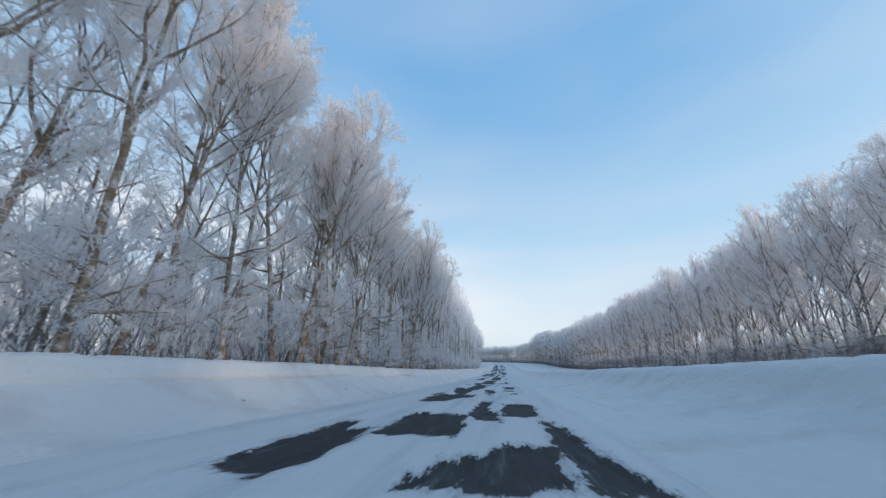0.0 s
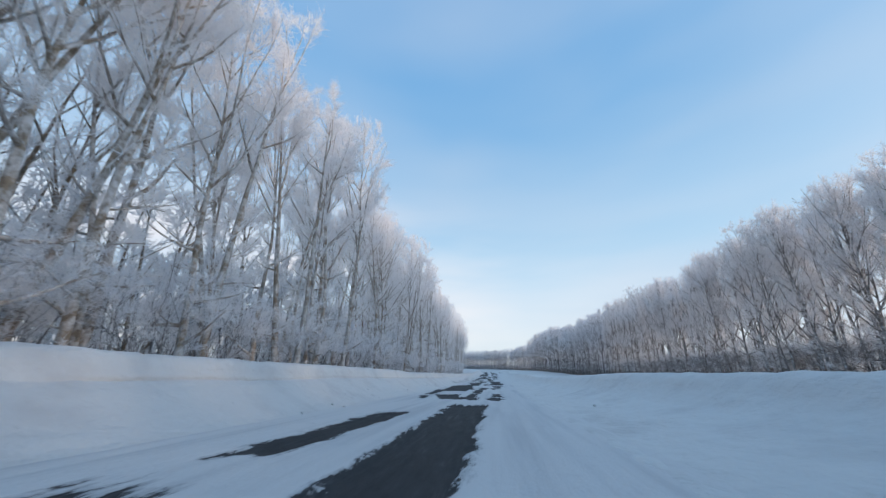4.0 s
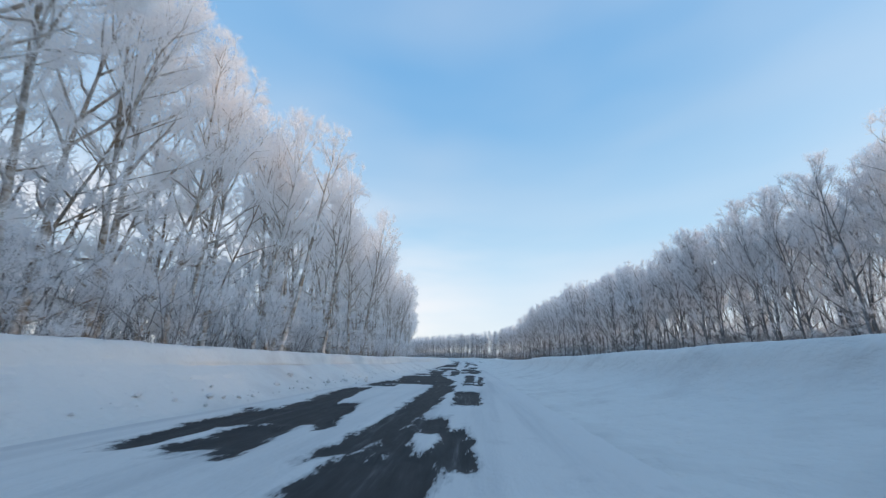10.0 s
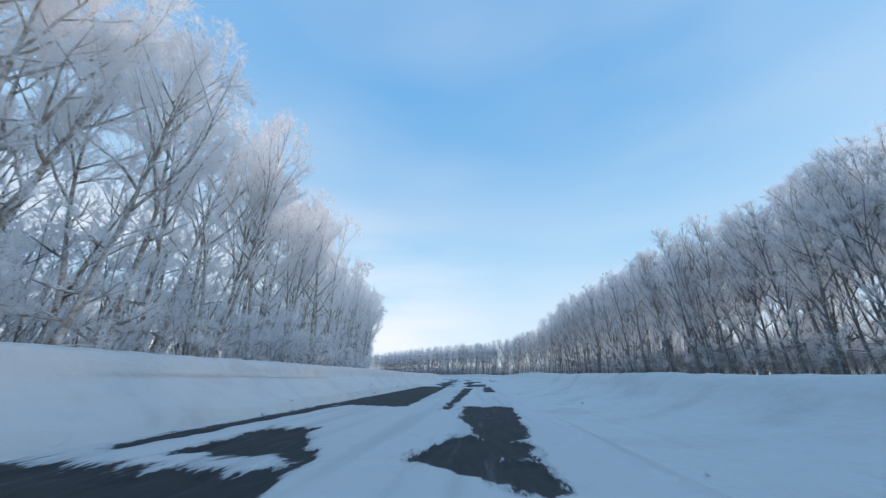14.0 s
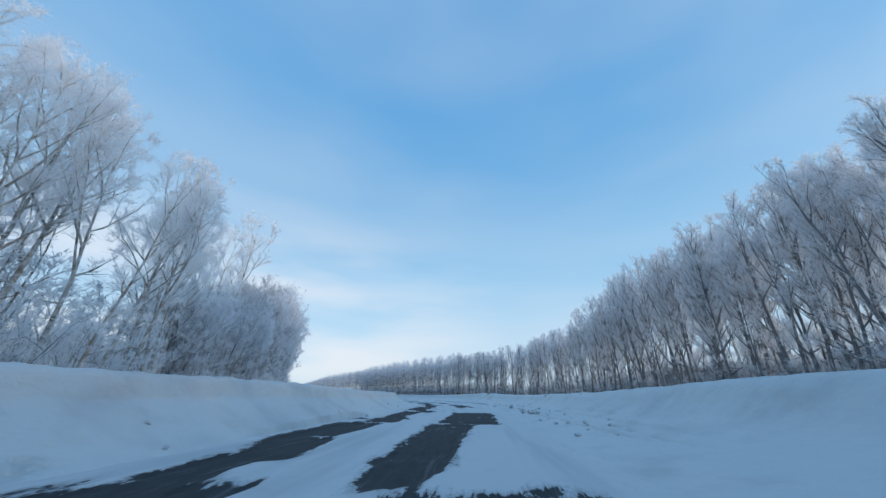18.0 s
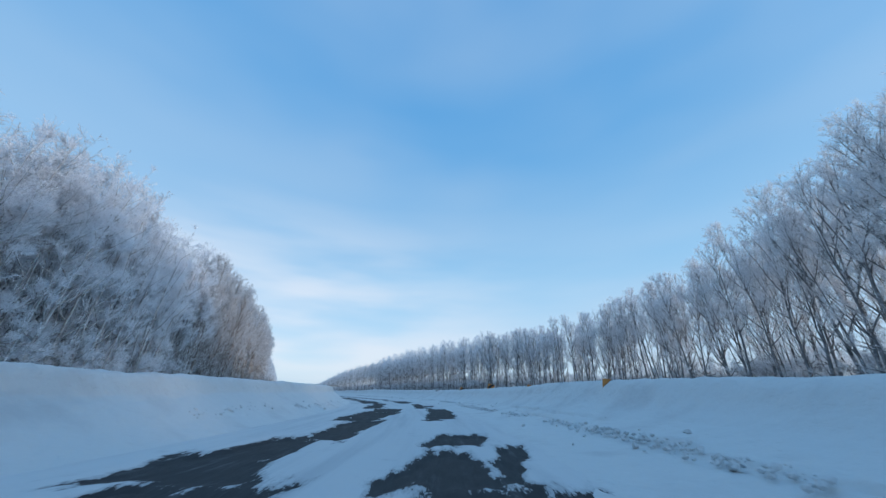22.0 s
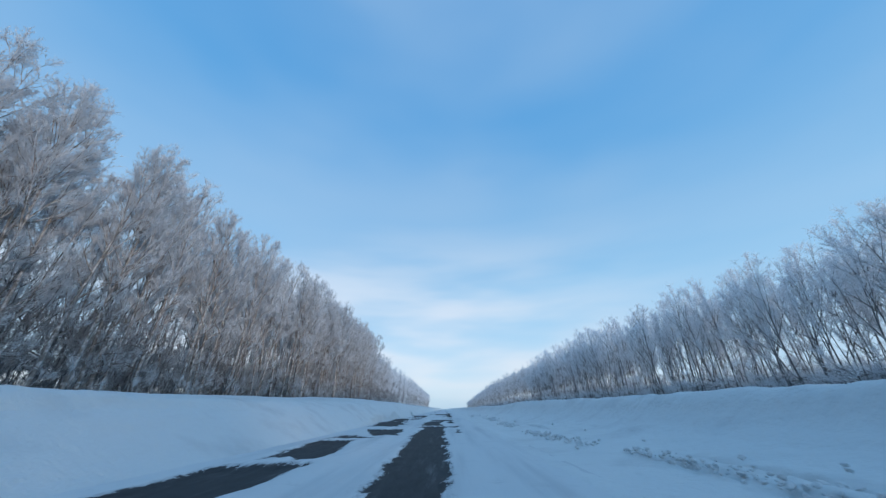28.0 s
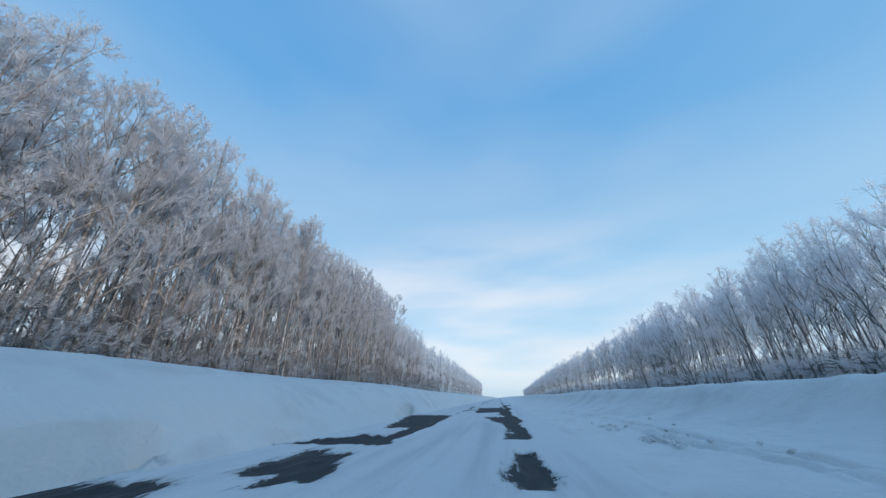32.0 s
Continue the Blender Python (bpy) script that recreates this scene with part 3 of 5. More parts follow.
wear(425.6, -6.7, -4.1, 427.6, -6.6, -4.0)
wear(429.0, -1.6, 0.7, 432.6, -2.0, 0.8)
wear(428.1, -6.4, -4.7, 430.6, -6.3, -4.7)
wear(430.6, -6.3, -4.4, 438.6, -7.0, -5.0)
wear(433.3, -4.6, -2.9, 436.1, -4.5, -3.6)
wear(439.4, -3.9, -3.0, 441.8, -4.3, -3.6)
wear(439.8, -4.9, -3.4, 442.6, -5.0, -4.5)
wear(444.1, -6.2, -3.2, 446.2, -5.2, -4.0)
wear(449.9, -5.2, -3.2, 460.9, -6.9, -3.6)
wear(439.4, 0.2, 0.7, 442.2, 0.3, 0.7)
wear(440.0, -0.0, 0.2, 440.6, -0.0, 0.2)
wear(450.4, 0.2, 0.7, 458.0, -1.1, 0.4)
wear(465.8, -2.2, 0.7, 479.2, -2.6, 0.3)
wear(391.0, -5.6, -3.7, 397.5, -5.5, -3.5)
wear(399.4, -5.2, -3.6, 404.6, -5.6, -4.1)
wear(61.5, -4.7, -3.3, 69.5, -4.9, -3.5)
wear(72.0, -4.6, -3.6, 79.0, -4.4, -3.2)
wear(65.0, 0.2, 0.7, 68.0, 0.1, 0.6)
# WEAR END


def bare(ss, ll):
    """How bare of snow the road is: above 0 the asphalt shows."""
    f = np.full(ss.shape, -1.0)
    s_axis = ss[:, 0]
    ragged = (soft_noise(ss * 0.9, ll * 2.2, 3, 4) - 0.5) * 0.9
    for s0, a0, b0, s1, a1, b1 in WORN:
        i, j = np.searchsorted(s_axis, (s0 - 1.5, s1 + 1.5))
        if j <= i:
            continue
        s, l = ss[i:j], ll[i:j]
        u = np.clip((s - s0) / max(s1 - s0, 0.1), 0, 1)
        lo, hi = a0 + (a1 - a0) * u, b0 + (b1 - b0) * u
        d = np.minimum(np.minimum(l - lo, hi - l), np.minimum(s - s0, s1 - s) * 0.35 + 0.1)
        f[i:j] = np.maximum(f[i:j], d)
    # tracks seen only from far away, beyond the worn stretches
    track = np.maximum(0.45 - np.abs(ll + 3.6), 0.4 - np.abs(ll - 0.6)) + (soft_noise(ss / 7.0, ll / 1.3, 8, 3) - 0.62) * 2.5
    for a, e in ((445, 1300), (-60, 2)):
        f = np.where((ss > a) & (ss < e), np.maximum(f, track), f)
    ragged = ragged + (soft_noise(ss * 3.1, ll * 5.5, 23, 2) - 0.5) * 0.45
    return f + ragged * 0.45 * (f > -0.6)


def road_snow(name, s, l_, label):
    ss, ll = np.broadcast_arrays(s[:, None], l_[None, :])
    f = bare(ss, ll)
    z = np.clip((0.16 - f) * 0.1, -0.03, 0.035)
    z = np.where((ll < EDGE_L) | (ll > EDGE_R), np.maximum(z, 0.01), z)
    z = z + (0.014 * soft_noise(ss * 2, ll * 4, 4, 2) + 0.03 * soft_noise(ss * 0.1, ll * 4, 41, 3) + 0.06 * soft_noise(ss * 0.025, ll * 1.5, 57, 2)) * np.clip(z / 0.02, 0, 1)
    ob = sheet(name, s, l_, z, ROAD_SNOW)
    ob.data.attributes.new("worn", "FLOAT", "POINT").data.foreach_set("value", f.astype(np.float32).ravel())
    return tagged(ob, label, "snow", kind="structure")


road_snow("road_snow", steps((-12, 470, 0.22), (470, 600, 0.5), (600, 1300, 4.0)), np.arange(EDGE_L - 0.7, EDGE_R + 0.75, 0.095), "packed snow crust on the road, worn through in the wheel tracks")

LEFT_L = np.array([-75, -45, -18, -13, -11, -10, -9.5, -9.2, -9.0, -8.85, -8.75, -8.65, -8.55, -8.4, -8.2, -7.9, -7.6, -7.3, -7.0, -6.7, -6.4, -6.2, -6.05])
LEFT_Z = np.array([-0.6, 0.7, 1.1, 1.2, 1.45, 1.64, 1.72, 1.74, 1.72, 1.67, 1.5, 1.28, 1.12, 1.02, 0.92, 0.74, 0.56, 0.4, 0.27, 0.16, 0.08, 0.045, 0.015])
RIGHT_L = np.array([1.9, 2.1, 2.4, 2.7, 3.1, 3.5, 4.0, 4.5, 5.0, 5.4, 5.8, 6.2, 6.6, 6.9, 7.2, 7.5, 8.0, 9.0, 11.0, 14.0, 20.0, 55.0, 75.0])
RIGHT_Z = np.array([0.015, 0.07, 0.115, 0.09, 0.12, 0.17, 0.23, 0.31, 0.41, 0.5, 0.62, 0.8, 1.08, 1.4, 1.61, 1.66, 1.63, 1.55, 1.3, 1.1, 1.0, 0.7, -0.6])
LEFT_SLOPE = ([-75, -45, -18, -13, -11, -9.5, -8.5, -7.6, -6.8, -6.2, -6.05], [-0.6, 0.7, 2.1, 1.98, 1.85, 1.67, 1.4, 0.95, 0.42, 0.06, 0.015])


# how much the crest stands above or below its usual height along the road
RIGHT_RISE = ([0, 100, 121, 138, 153, 172, 187, 198, 211, 225, 240, 265, 291, 313, 325, 337, 348, 372, 407, 420, 431, 443, 500], [-0.04, -0.1, -0.32, -0.11, 0.25, 0.2, 0.12, 0.27, -0.01, -0.32, -0.1, 0.06, 0.02, -0.16, -0.02, 0.23, 0.16, 0.07, 0.15, 0.23, 0.33, 0, 0])
LEFT_RISE = ([0, 40, 88, 120, 136, 151, 195, 209, 223, 263, 289, 301, 314, 325, 372, 406, 416, 427, 438, 500], [0, 0, 0.12, 0.13, 0.1, 0, 0.05, 0.25, 0.07, 0, -0.03, -0.14, -0.09, 0.02, 0.01, -0.16, -0.18, -0.05, 0.17, 0.05])


def bank(name, s, l0, z0, seed, label, out, groove):
    """A snow bank along the road. out: how far it stands back, as (s, metres); groove: s range, distance and depth of the ruts cut into it."""
    ss, ll = np.broadcast_arrays(s[:, None], l0[None, :])
    zz = np.broadcast_to(z0[None, :], ss.shape)
    side = np.sign(l0[-1] + l0[0])
    if side < 0:                      # farther on the bank is an open slope with no cut face
        open_ = np.clip((ss - 388) / 22, 0, 1)
        zz = zz * (1 - open_) + np.interp(ll, *LEFT_SLOPE) * open_
    tall = np.clip(zz / 1.2, 0, 1)
    wob = (soft_noise(ss / 14, ll * 0 + 3, seed, 3) - 0.5) * 0.6 * tall
    back = np.interp(s, *out)[:, None] * side * np.clip((np.abs(ll) - (2.4 if side > 0 else 6.6)) / 2.5, 0, 1)
    if side < 0:
        zz = zz * np.interp(s, [0, 40, 120, 330, 372, 400, 440, 1300], [0.91, 0.96, 1.0, 1.0, 1.1, 1.12, 1.22, 1.22])[:, None]
    else:
        zz = zz * np.interp(s, [245, 262, 280, 296, 340, 356, 376, 400], [1.0, 1.16, 1.14, 1.0, 1.0, 0.95, 0.95, 1.0])[:, None]
    rise = LEFT_RISE if side < 0 else RIGHT_RISE
    zz = zz * (1 + np.interp(s, *rise) / 1.65)[:, None]
    crest = np.exp(-((zz - 1.7) / 0.25) ** 2)
    z = zz * (1 + 0.16 * (soft_noise(ss / 18, ll * 0, seed + 5, 3) - 0.5)) + tall * 0.08 * (soft_noise(ss * 0.35, ll * 2.6, seed + 9, 3) - 0.5)
    z = z + 0.07 * (soft_noise(ss * 2.3, ll * 3, seed + 2, 2) - 0.5) * np.clip(zz / 0.15, 0, 1) + 0.12 * crest * (soft_noise(ss * 1.9, ll * 0.7, seed + 31, 3) - 0.5)
    for a, e, far_off, depth in groove:
        run = np.clip((ss - a) / 4, 0, 1) * np.clip((e - ss) / 4, 0, 1) * np.clip((soft_noise(ss / (5 if side > 0 else 6), ll * 0, seed + 40 + far_off, 3) - (0.42 if side > 0 else 0.38)) * 6, 0, 1)
        line = far_off + (0.35 if side > 0 else 0.16) * (soft_noise(ss / (5 if side > 0 else 9), ll * 0 + 7, seed + 44 + far_off, 3) - 0.5)
        dent = run * depth * np.exp(-((np.abs(ll) - line) / (0.05 if side > 0 else 0.05)) ** 2)
        if side > 0:
            band = run * np.exp(-((np.abs(ll) - line) / 0.28) ** 2) * (far_off > 3.8)
            z = z - dent * 0.8 + band * 0.2 * (soft_noise(ss * 1.9, ll * 7, seed + 83, 3) - 0.5) + run * depth * 0.3 * np.exp(-((np.abs(ll) - line - 0.22) / 0.12) ** 2)
        else:
            back = back - dent        # a crease undercut into the steep face
    face = np.exp(-((zz - 1.05) / 0.45) ** 2) * (np.abs(ll) < 9.5)
    lump = side * face * (0.13 * (soft_noise(ss * 0.7, ll * 1.6, seed + 71, 3) - 0.5) + 0.06 * (soft_noise(ss * 2.6, ll * 5, seed + 77, 2) - 0.5))
    z = np.maximum(z, 0.004)
    if side < 0:                      # worn patches reach under its foot
        worn = bare(ss, ll + wob + back)
        z = np.where((ll > -7.2) & (worn > -0.3), np.minimum(z, np.clip((0.16 - worn) * 0.12, -0.03, 1)), z)
    ob = sheet(name, s, ll + wob + back + lump, z, SNOW)
    return tagged(ob, label, "snow bank", kind="structure")


s_bank = steps((-14, 270, 0.36), (270, 470, 0.24), (470, 1300, 4.0))
l_fine = np.concatenate([[-75, -45, -18, -13, -11, -10, -9.6], np.arange(-9.3, -8.75, 0.1), np.arange(-8.72, -8.2, 0.03), np.arange(-8.2, -6.04, 0.1)])
bank("snow_bank_left", s_bank, l_fine, np.interp(l_fine, LEFT_L, LEFT_Z), 21, "high ploughed snow bank with a cut upper face", ([0, 1300], [0, 0]), [(4, 240, 8.5, 0.1), (60, 300, 7.9, 0.07), (300, 392, 8.1, 0.06)])
r_fine = np.concatenate([np.arange(1.9, 3.4, 0.13), np.arange(3.45, 3.75, 0.075), np.arange(3.78, 4.64, 0.043), np.arange(4.7, 5.7, 0.075), np.arange(5.75, 7.6, 0.13), [7.8, 8.2, 9.0, 11.0, 14.0, 20.0, 55.0, 75.0]])
bank("snow_bank_right", s_bank, r_fine, np.interp(r_fine, RIGHT_L, RIGHT_Z), 51, "sloping ploughed snow bank with ruts along its foot", ([0, 240, 290, 1300], [0, 0, 0.7, 0.7]), [(0, 250, 3.7, 0.05), (272, 470, 3.98, 0.12), (278, 470, 4.38, 0.16), (280, 345, 5.0, 0.16), (284, 330, 5.7, 0.14)])


# ---- trees ----
def tube(pts, radii, sides):
    """Verts and triangles of a tapered tube along pts."""
    pts = np.asarray(pts)
    d = np.gradient(pts, axis=0)
    d /= np.linalg.norm(d, axis=1, keepdims=True) + 1e-9
    ref = np.array([0.31, 0.95, 0.05]) if abs(d[0][2]) > 0.5 else np.array([0, 0, 1.0])
    a = np.cross(d, ref)
    a /= np.linalg.norm(a, axis=1, keepdims=True) + 1e-9
    b_ = np.cross(d, a)
    ang = np.arange(sides) * 2 * math.pi / sides
    ring = a[:, None, :] * np.cos(ang)[None, :, None] + b_[:, None, :] * np.sin(ang)[None, :, None]
    v = (pts[:, None, :] + ring * np.asarray(radii)[:, None, None]).reshape(-1, 3)
    f = []
    for i in range(len(pts) - 1):
        for j in range(sides):
            p, q = i * sides + j, i * sides + (j + 1) % sides
            f += [(p, q, q + sides), (p, q + sides, p + sides)]
    return v, np.array(f)


class Mesher:
    def __init__(self):
        self.v, self.f, self.n = [], [], 0

    def add(self, v, f):
        self.v.append(v)
        self.f.append(np.asarray(f) + self.n)
        self.n += len(v)

    def arrays(self):
        return np.concatenate(self.v), np.concatenate(self.f)


def bend(rng, start, way, length, n, wiggle, lift):
    """A crooked line from start along way, n pieces, that turns upward by lift."""
    pts, p, d = [start], np.array(start, float), np.array(way, float)
    d /= np.linalg.norm(d)
    for _ in range(n):
        d = d + rng.normal(0, wiggle, 3) + np.array([0, 0, lift])
        d /= np.linalg.norm(d)
        p = p + d * length / n
        pts.append(p.copy())
    return np.array(pts)


def soup(vf):
    """The same triangles with no shared verts."""
    v = vf[0][vf[1].ravel()]
    return v, np.arange(len(v)).reshape(-1, 3)


def crown_room(pts, stem, low, high, spread, belly, slack):
    """Which of the points lie inside the crown's rounded outline round its leaning stem."""
    t = np.clip((pts[:, 2] - low) / (high - low), 0, None)
    rise = 0.42 + 0.58 * np.clip(t / belly, 0, 1) ** 0.8
    dome = np.sqrt(np.clip(1 - (np.clip(t - belly, 0, None) / (1 - belly)) ** 2.1, 0, 1))
    off = np.hypot(pts[:, 0] - np.interp(pts[:, 2], stem[:, 2], stem[:, 0]), pts[:, 1] - np.interp(pts[:, 2], stem[:, 2], stem[:, 1]))
    return off < spread * slack * rise * dome


def tree_arrays(seed, height, spread, base=0.25, stems=1, lean=0.08, limbs=14, subs=5, twiglets=4, angle=(52, 24), lift=0.06, girth=0.2, twigs=15000, twig_len=0.45, blade=(0.006, 0.011), sides=6, crook=0.07, belly=0.55, skirt=0, furred=0.0, coarse=False, brush=0.4, clump=1.3):
    """Trunk and limbs, and the frosted branches and twigs, as two sets of verts and triangles.
    base: where on the stem the limbs begin; angle: degrees from upright of the lowest and the highest limbs; belly: where the crown is widest;
    skirt: low side branches; furred: share of the finer branches that are white with frost; brush: how much the twigs spread; clump: the lower, the more unevenly they crowd."""
    rng = np.random.default_rng(seed)
    wood, frost = Mesher(), Mesher()
    lines = []
    round_ = rng.uniform(0, 6.28)
    for k in range(stems):
        ang = round_ + 6.28 * k / stems + rng.normal(0, 0.4)
        out = lean * rng.uniform(0.5, 1.3)
        h = height * (0.93 if k == 0 else rng.uniform(0.76, 0.9))
        foot = np.array([math.cos(ang), math.sin(ang), 0]) * (0.22 if stems > 1 else 0)
        foot[2] = -0.5
        st = bend(rng, foot, (math.cos(ang) * out, math.sin(ang) * out, 1), h * 0.95 + 0.5, 11, crook * 0.5, 0.03)
        r0 = girth * rng.uniform(0.8, 1.15) * (1 if k == 0 else 0.75)
        rad = r0 * (1 - 0.95 * np.linspace(0, 1, 12) ** 0.85)
        rad[0] *= 1.3
        wood.add(*tube(st, rad, sides))
        lines.append((st[8:], 1.0))
        wide, low, a2 = spread / stems ** 0.3, base * h * 0.75, rng.uniform(0, 6.28)

        def held(line, slack):
            inside = crown_room(line, st, low, h, wide, belly, slack)
            if inside[1:].all():
                return line
            i = int(np.argmin(inside[1:])) + 1
            return line[0] + (line - line[0]) * max((i - rng.uniform(0.1, 0.9)) / (len(line) - 1), 0.12)

        count = max(3, limbs // stems)
        for m in range(count + skirt):
            u = base + (0.95 - base) * ((m + rng.uniform(0, 1)) / count) ** 0.9 if m < count else rng.uniform(0.06, max(base, 0.2))
            j = np.interp(u * h, st[:, 2], np.arange(12))
            i = min(int(j), 10)
            p = st[i] + (st[i + 1] - st[i]) * (j - i)
            a2 += 2.4 + rng.normal(0, 0.5)
            tilt = radians(float(np.interp(u, [base, 1], angle)) + rng.normal(0, 7)) if m < count else radians(rng.uniform(55, 95))
            way = np.array([math.sin(tilt) * math.cos(a2), math.sin(tilt) * math.sin(a2), math.cos(tilt)])
            if m < count:
                lb = held(bend(rng, p, way, min(h - p[2], wide * 2.6) * 1.05 + 1.0, 6, crook * 1.35, lift), rng.uniform(0.72, 1.08))
            else:
                lb = bend(rng, p, way, wide * rng.uniform(0.35, 0.7), 6, crook, 0.02)
            ln = float(np.linalg.norm(np.diff(lb, axis=0), axis=1).sum())
            rl = min(r0 * 0.55 * (1.15 - u), 0.03 * ln + 0.012) * (1 - 0.82 * np.linspace(0, 1, 7))
            cut = slice(None, None, 3 if coarse else 1)
            wood.add(*tube(lb[cut], rl[cut], 3 if coarse else 5))
            lines.append((lb[3:], 0.7))
            for _ in range(max(2, int(subs * min(ln, 6) / 4 + rng.uniform(0, 1)))):
                q = rng.uniform(0.1, 1.0)
                j = min(int(q * 6), 5)
                dd = lb[j + 1] - lb[j]
                p2 = lb[j] + dd * (q * 6 - j)
                side = np.cross(dd / np.linalg.norm(dd), rng.normal(0, 1, 3))
                dd = dd / np.linalg.norm(dd) + side / np.linalg.norm(side) * rng.uniform(0.4, 0.95) * (0.4 + 1.5 * brush) + np.array([0, 0, 0.14])
                bl = max(0.7, ln * rng.uniform(0.26, 0.48) * (1.2 - 0.55 * q))
                br = held(bend(rng, p2, dd, bl, 3, 0.11, 0.07), rng.uniform(0.92, 1.12))
                rb = min(rl[j] * 0.6, 0.03) * np.array([1, 0.78, 0.55, 0.3]) + 0.003
                few = slice(None, None, 3 if coarse else 1)
                white = rng.uniform() < furred
                (frost if white else wood).add(*(soup(tube(br[few], rb[few], 3)) if white else tube(br[few], rb[few], 3)))
                lines.append((br, 1.2))
                for _ in range(twiglets):
                    g = rng.uniform(0.25, 2.99)
                    d3 = br[int(g) + 1] - br[int(g)]
                    p3 = br[int(g)] + d3 * (g % 1)
                    side = np.cross(d3 / (np.linalg.norm(d3) + 1e-9), rng.normal(0, 1, 3))
                    d3 = d3 / (np.linalg.norm(d3) + 1e-9) + side / np.linalg.norm(side) * rng.uniform(0.4, 0.9) + np.array([0, 0, 0.08])
                    sb = held(bend(rng, p3, d3, bl * rng.uniform(0.35, 0.6), 2, 0.14, 0.05), rng.uniform(0.95, 1.12))
                    fine = soup(tube(sb, np.array([0.009, 0.0075, 0.004]), 3))
                    (frost if furred else wood).add(*fine)
                    lines.append((sb, 1.7))
    # frosted sprays: a thin branchlet with twigs standing off it
    weights = np.array([np.linalg.norm(np.diff(l_, axis=0), axis=1).sum() * w for l_, w in lines])
    weights = weights * (rng.gamma(clump, 1 / clump, len(weights)) + 0.08)
    counts = rng.multinomial(twigs // 6, weights / weights.sum())
    P, D = [], []
    for (ln_, _), c in zip(lines, counts):
        if c:
            u = rng.uniform(0.1, 1.0, c) ** 0.75 * (len(ln_) - 1)
            i = np.minimum(u.astype(int), len(ln_) - 2)
            P.append(ln_[i] + (ln_[i + 1] - ln_[i]) * (u - i)[:, None])
            dd = ln_[i + 1] - ln_[i]
            D.append(dd / (np.linalg.norm(dd, axis=1, keepdims=True) + 1e-9))
    P, D = np.concatenate(P), np.concatenate(D)
    D = D * (1.15 - brush) + rng.normal(0, brush, D.shape) + np.array([0, 0, 0.5 - brush])
    D /= np.linalg.norm(D, axis=1, keepdims=True)
    L = twig_len * rng.uniform(0.6, 1.35, len(P))[:, None]

    def blades(p, d, l_):
        w = np.cross(d, rng.normal(0, 1, d.shape))
        w /= np.linalg.norm(w, axis=1, keepdims=True) + 1e-9
        w = w * rng.uniform(*blade, len(p))[:, None]
        v = np.stack([p - w, p + w, p + d * l_], 1).reshape(-1, 3)
        frost.add(v, np.arange(len(v)).reshape(-1, 3))

    blades(P, D, L)
    rep = np.repeat(np.arange(len(P)), 5)
    along = rng.uniform(0.1, 1.0, len(rep))[:, None]
    P2, D2 = P[rep] + D[rep] * L[rep] * along, D[rep] * 0.75 + rng.normal(0, 0.45, (len(rep), 3))
    D2 /= np.linalg.norm(D2, axis=1, keepdims=True)
    blades(P2, D2, twig_len * rng.uniform(0.3, 0.8, len(rep))[:, None])
    return wood.arrays(), frost.arrays()


def tree_model(name, bark, frost_mat, **kw):
    (wv, wf), (fv, ff) = tree_arrays(**kw)
    return mesh_from(name + "_trunk", wv, wf, bark, True), mesh_from(name + "_crown", fv, ff, frost_mat), (wv, wf, fv, ff)


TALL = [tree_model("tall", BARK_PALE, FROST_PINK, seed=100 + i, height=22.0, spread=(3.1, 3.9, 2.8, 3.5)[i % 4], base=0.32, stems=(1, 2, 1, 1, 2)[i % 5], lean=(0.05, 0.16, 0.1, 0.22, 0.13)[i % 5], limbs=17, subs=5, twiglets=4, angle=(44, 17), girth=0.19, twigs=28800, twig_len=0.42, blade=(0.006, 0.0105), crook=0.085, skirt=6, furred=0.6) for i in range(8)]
SPARSE = [tree_model("sparse", BARK_WARM, FROST_THIN, seed=150 + i, height=22.0, spread=(3.4, 4.2, 3.8, 3.0)[i % 4], base=0.3, stems=(1, 2, 1, 1)[i % 4], lean=(0.05, 0.14, 0.1, 0.2)[i % 4], limbs=17, subs=5, twiglets=4, angle=(44, 18), girth=0.175, twigs=30000, twig_len=0.42, blade=(0.006, 0.0105), crook=0.09, skirt=7, furred=0.4) for i in range(5)]
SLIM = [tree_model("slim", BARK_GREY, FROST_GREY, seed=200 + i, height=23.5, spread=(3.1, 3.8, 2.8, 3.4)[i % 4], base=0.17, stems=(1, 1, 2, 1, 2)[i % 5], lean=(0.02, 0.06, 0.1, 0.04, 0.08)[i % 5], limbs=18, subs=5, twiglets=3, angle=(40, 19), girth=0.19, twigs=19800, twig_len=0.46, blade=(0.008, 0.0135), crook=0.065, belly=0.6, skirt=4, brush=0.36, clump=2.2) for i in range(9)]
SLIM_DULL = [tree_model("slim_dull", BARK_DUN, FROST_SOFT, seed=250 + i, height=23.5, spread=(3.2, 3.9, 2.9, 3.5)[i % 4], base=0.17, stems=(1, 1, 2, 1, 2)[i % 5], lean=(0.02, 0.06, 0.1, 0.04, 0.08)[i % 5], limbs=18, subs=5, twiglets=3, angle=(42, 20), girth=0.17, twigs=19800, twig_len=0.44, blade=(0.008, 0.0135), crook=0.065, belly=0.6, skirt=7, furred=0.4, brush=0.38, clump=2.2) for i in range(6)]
BUSHY = [tree_model("bushy", BARK_RIME, FROST_MID, seed=300 + i, height=21.0, spread=4.0, base=0.1, stems=3, lean=0.12, limbs=30, subs=5, twiglets=3, angle=(60, 26), girth=0.15, twigs=25200, twig_len=0.38, blade=(0.010, 0.017), crook=0.06, belly=0.5, skirt=6, furred=0.95, brush=0.5, clump=1.0) for i in range(6)]
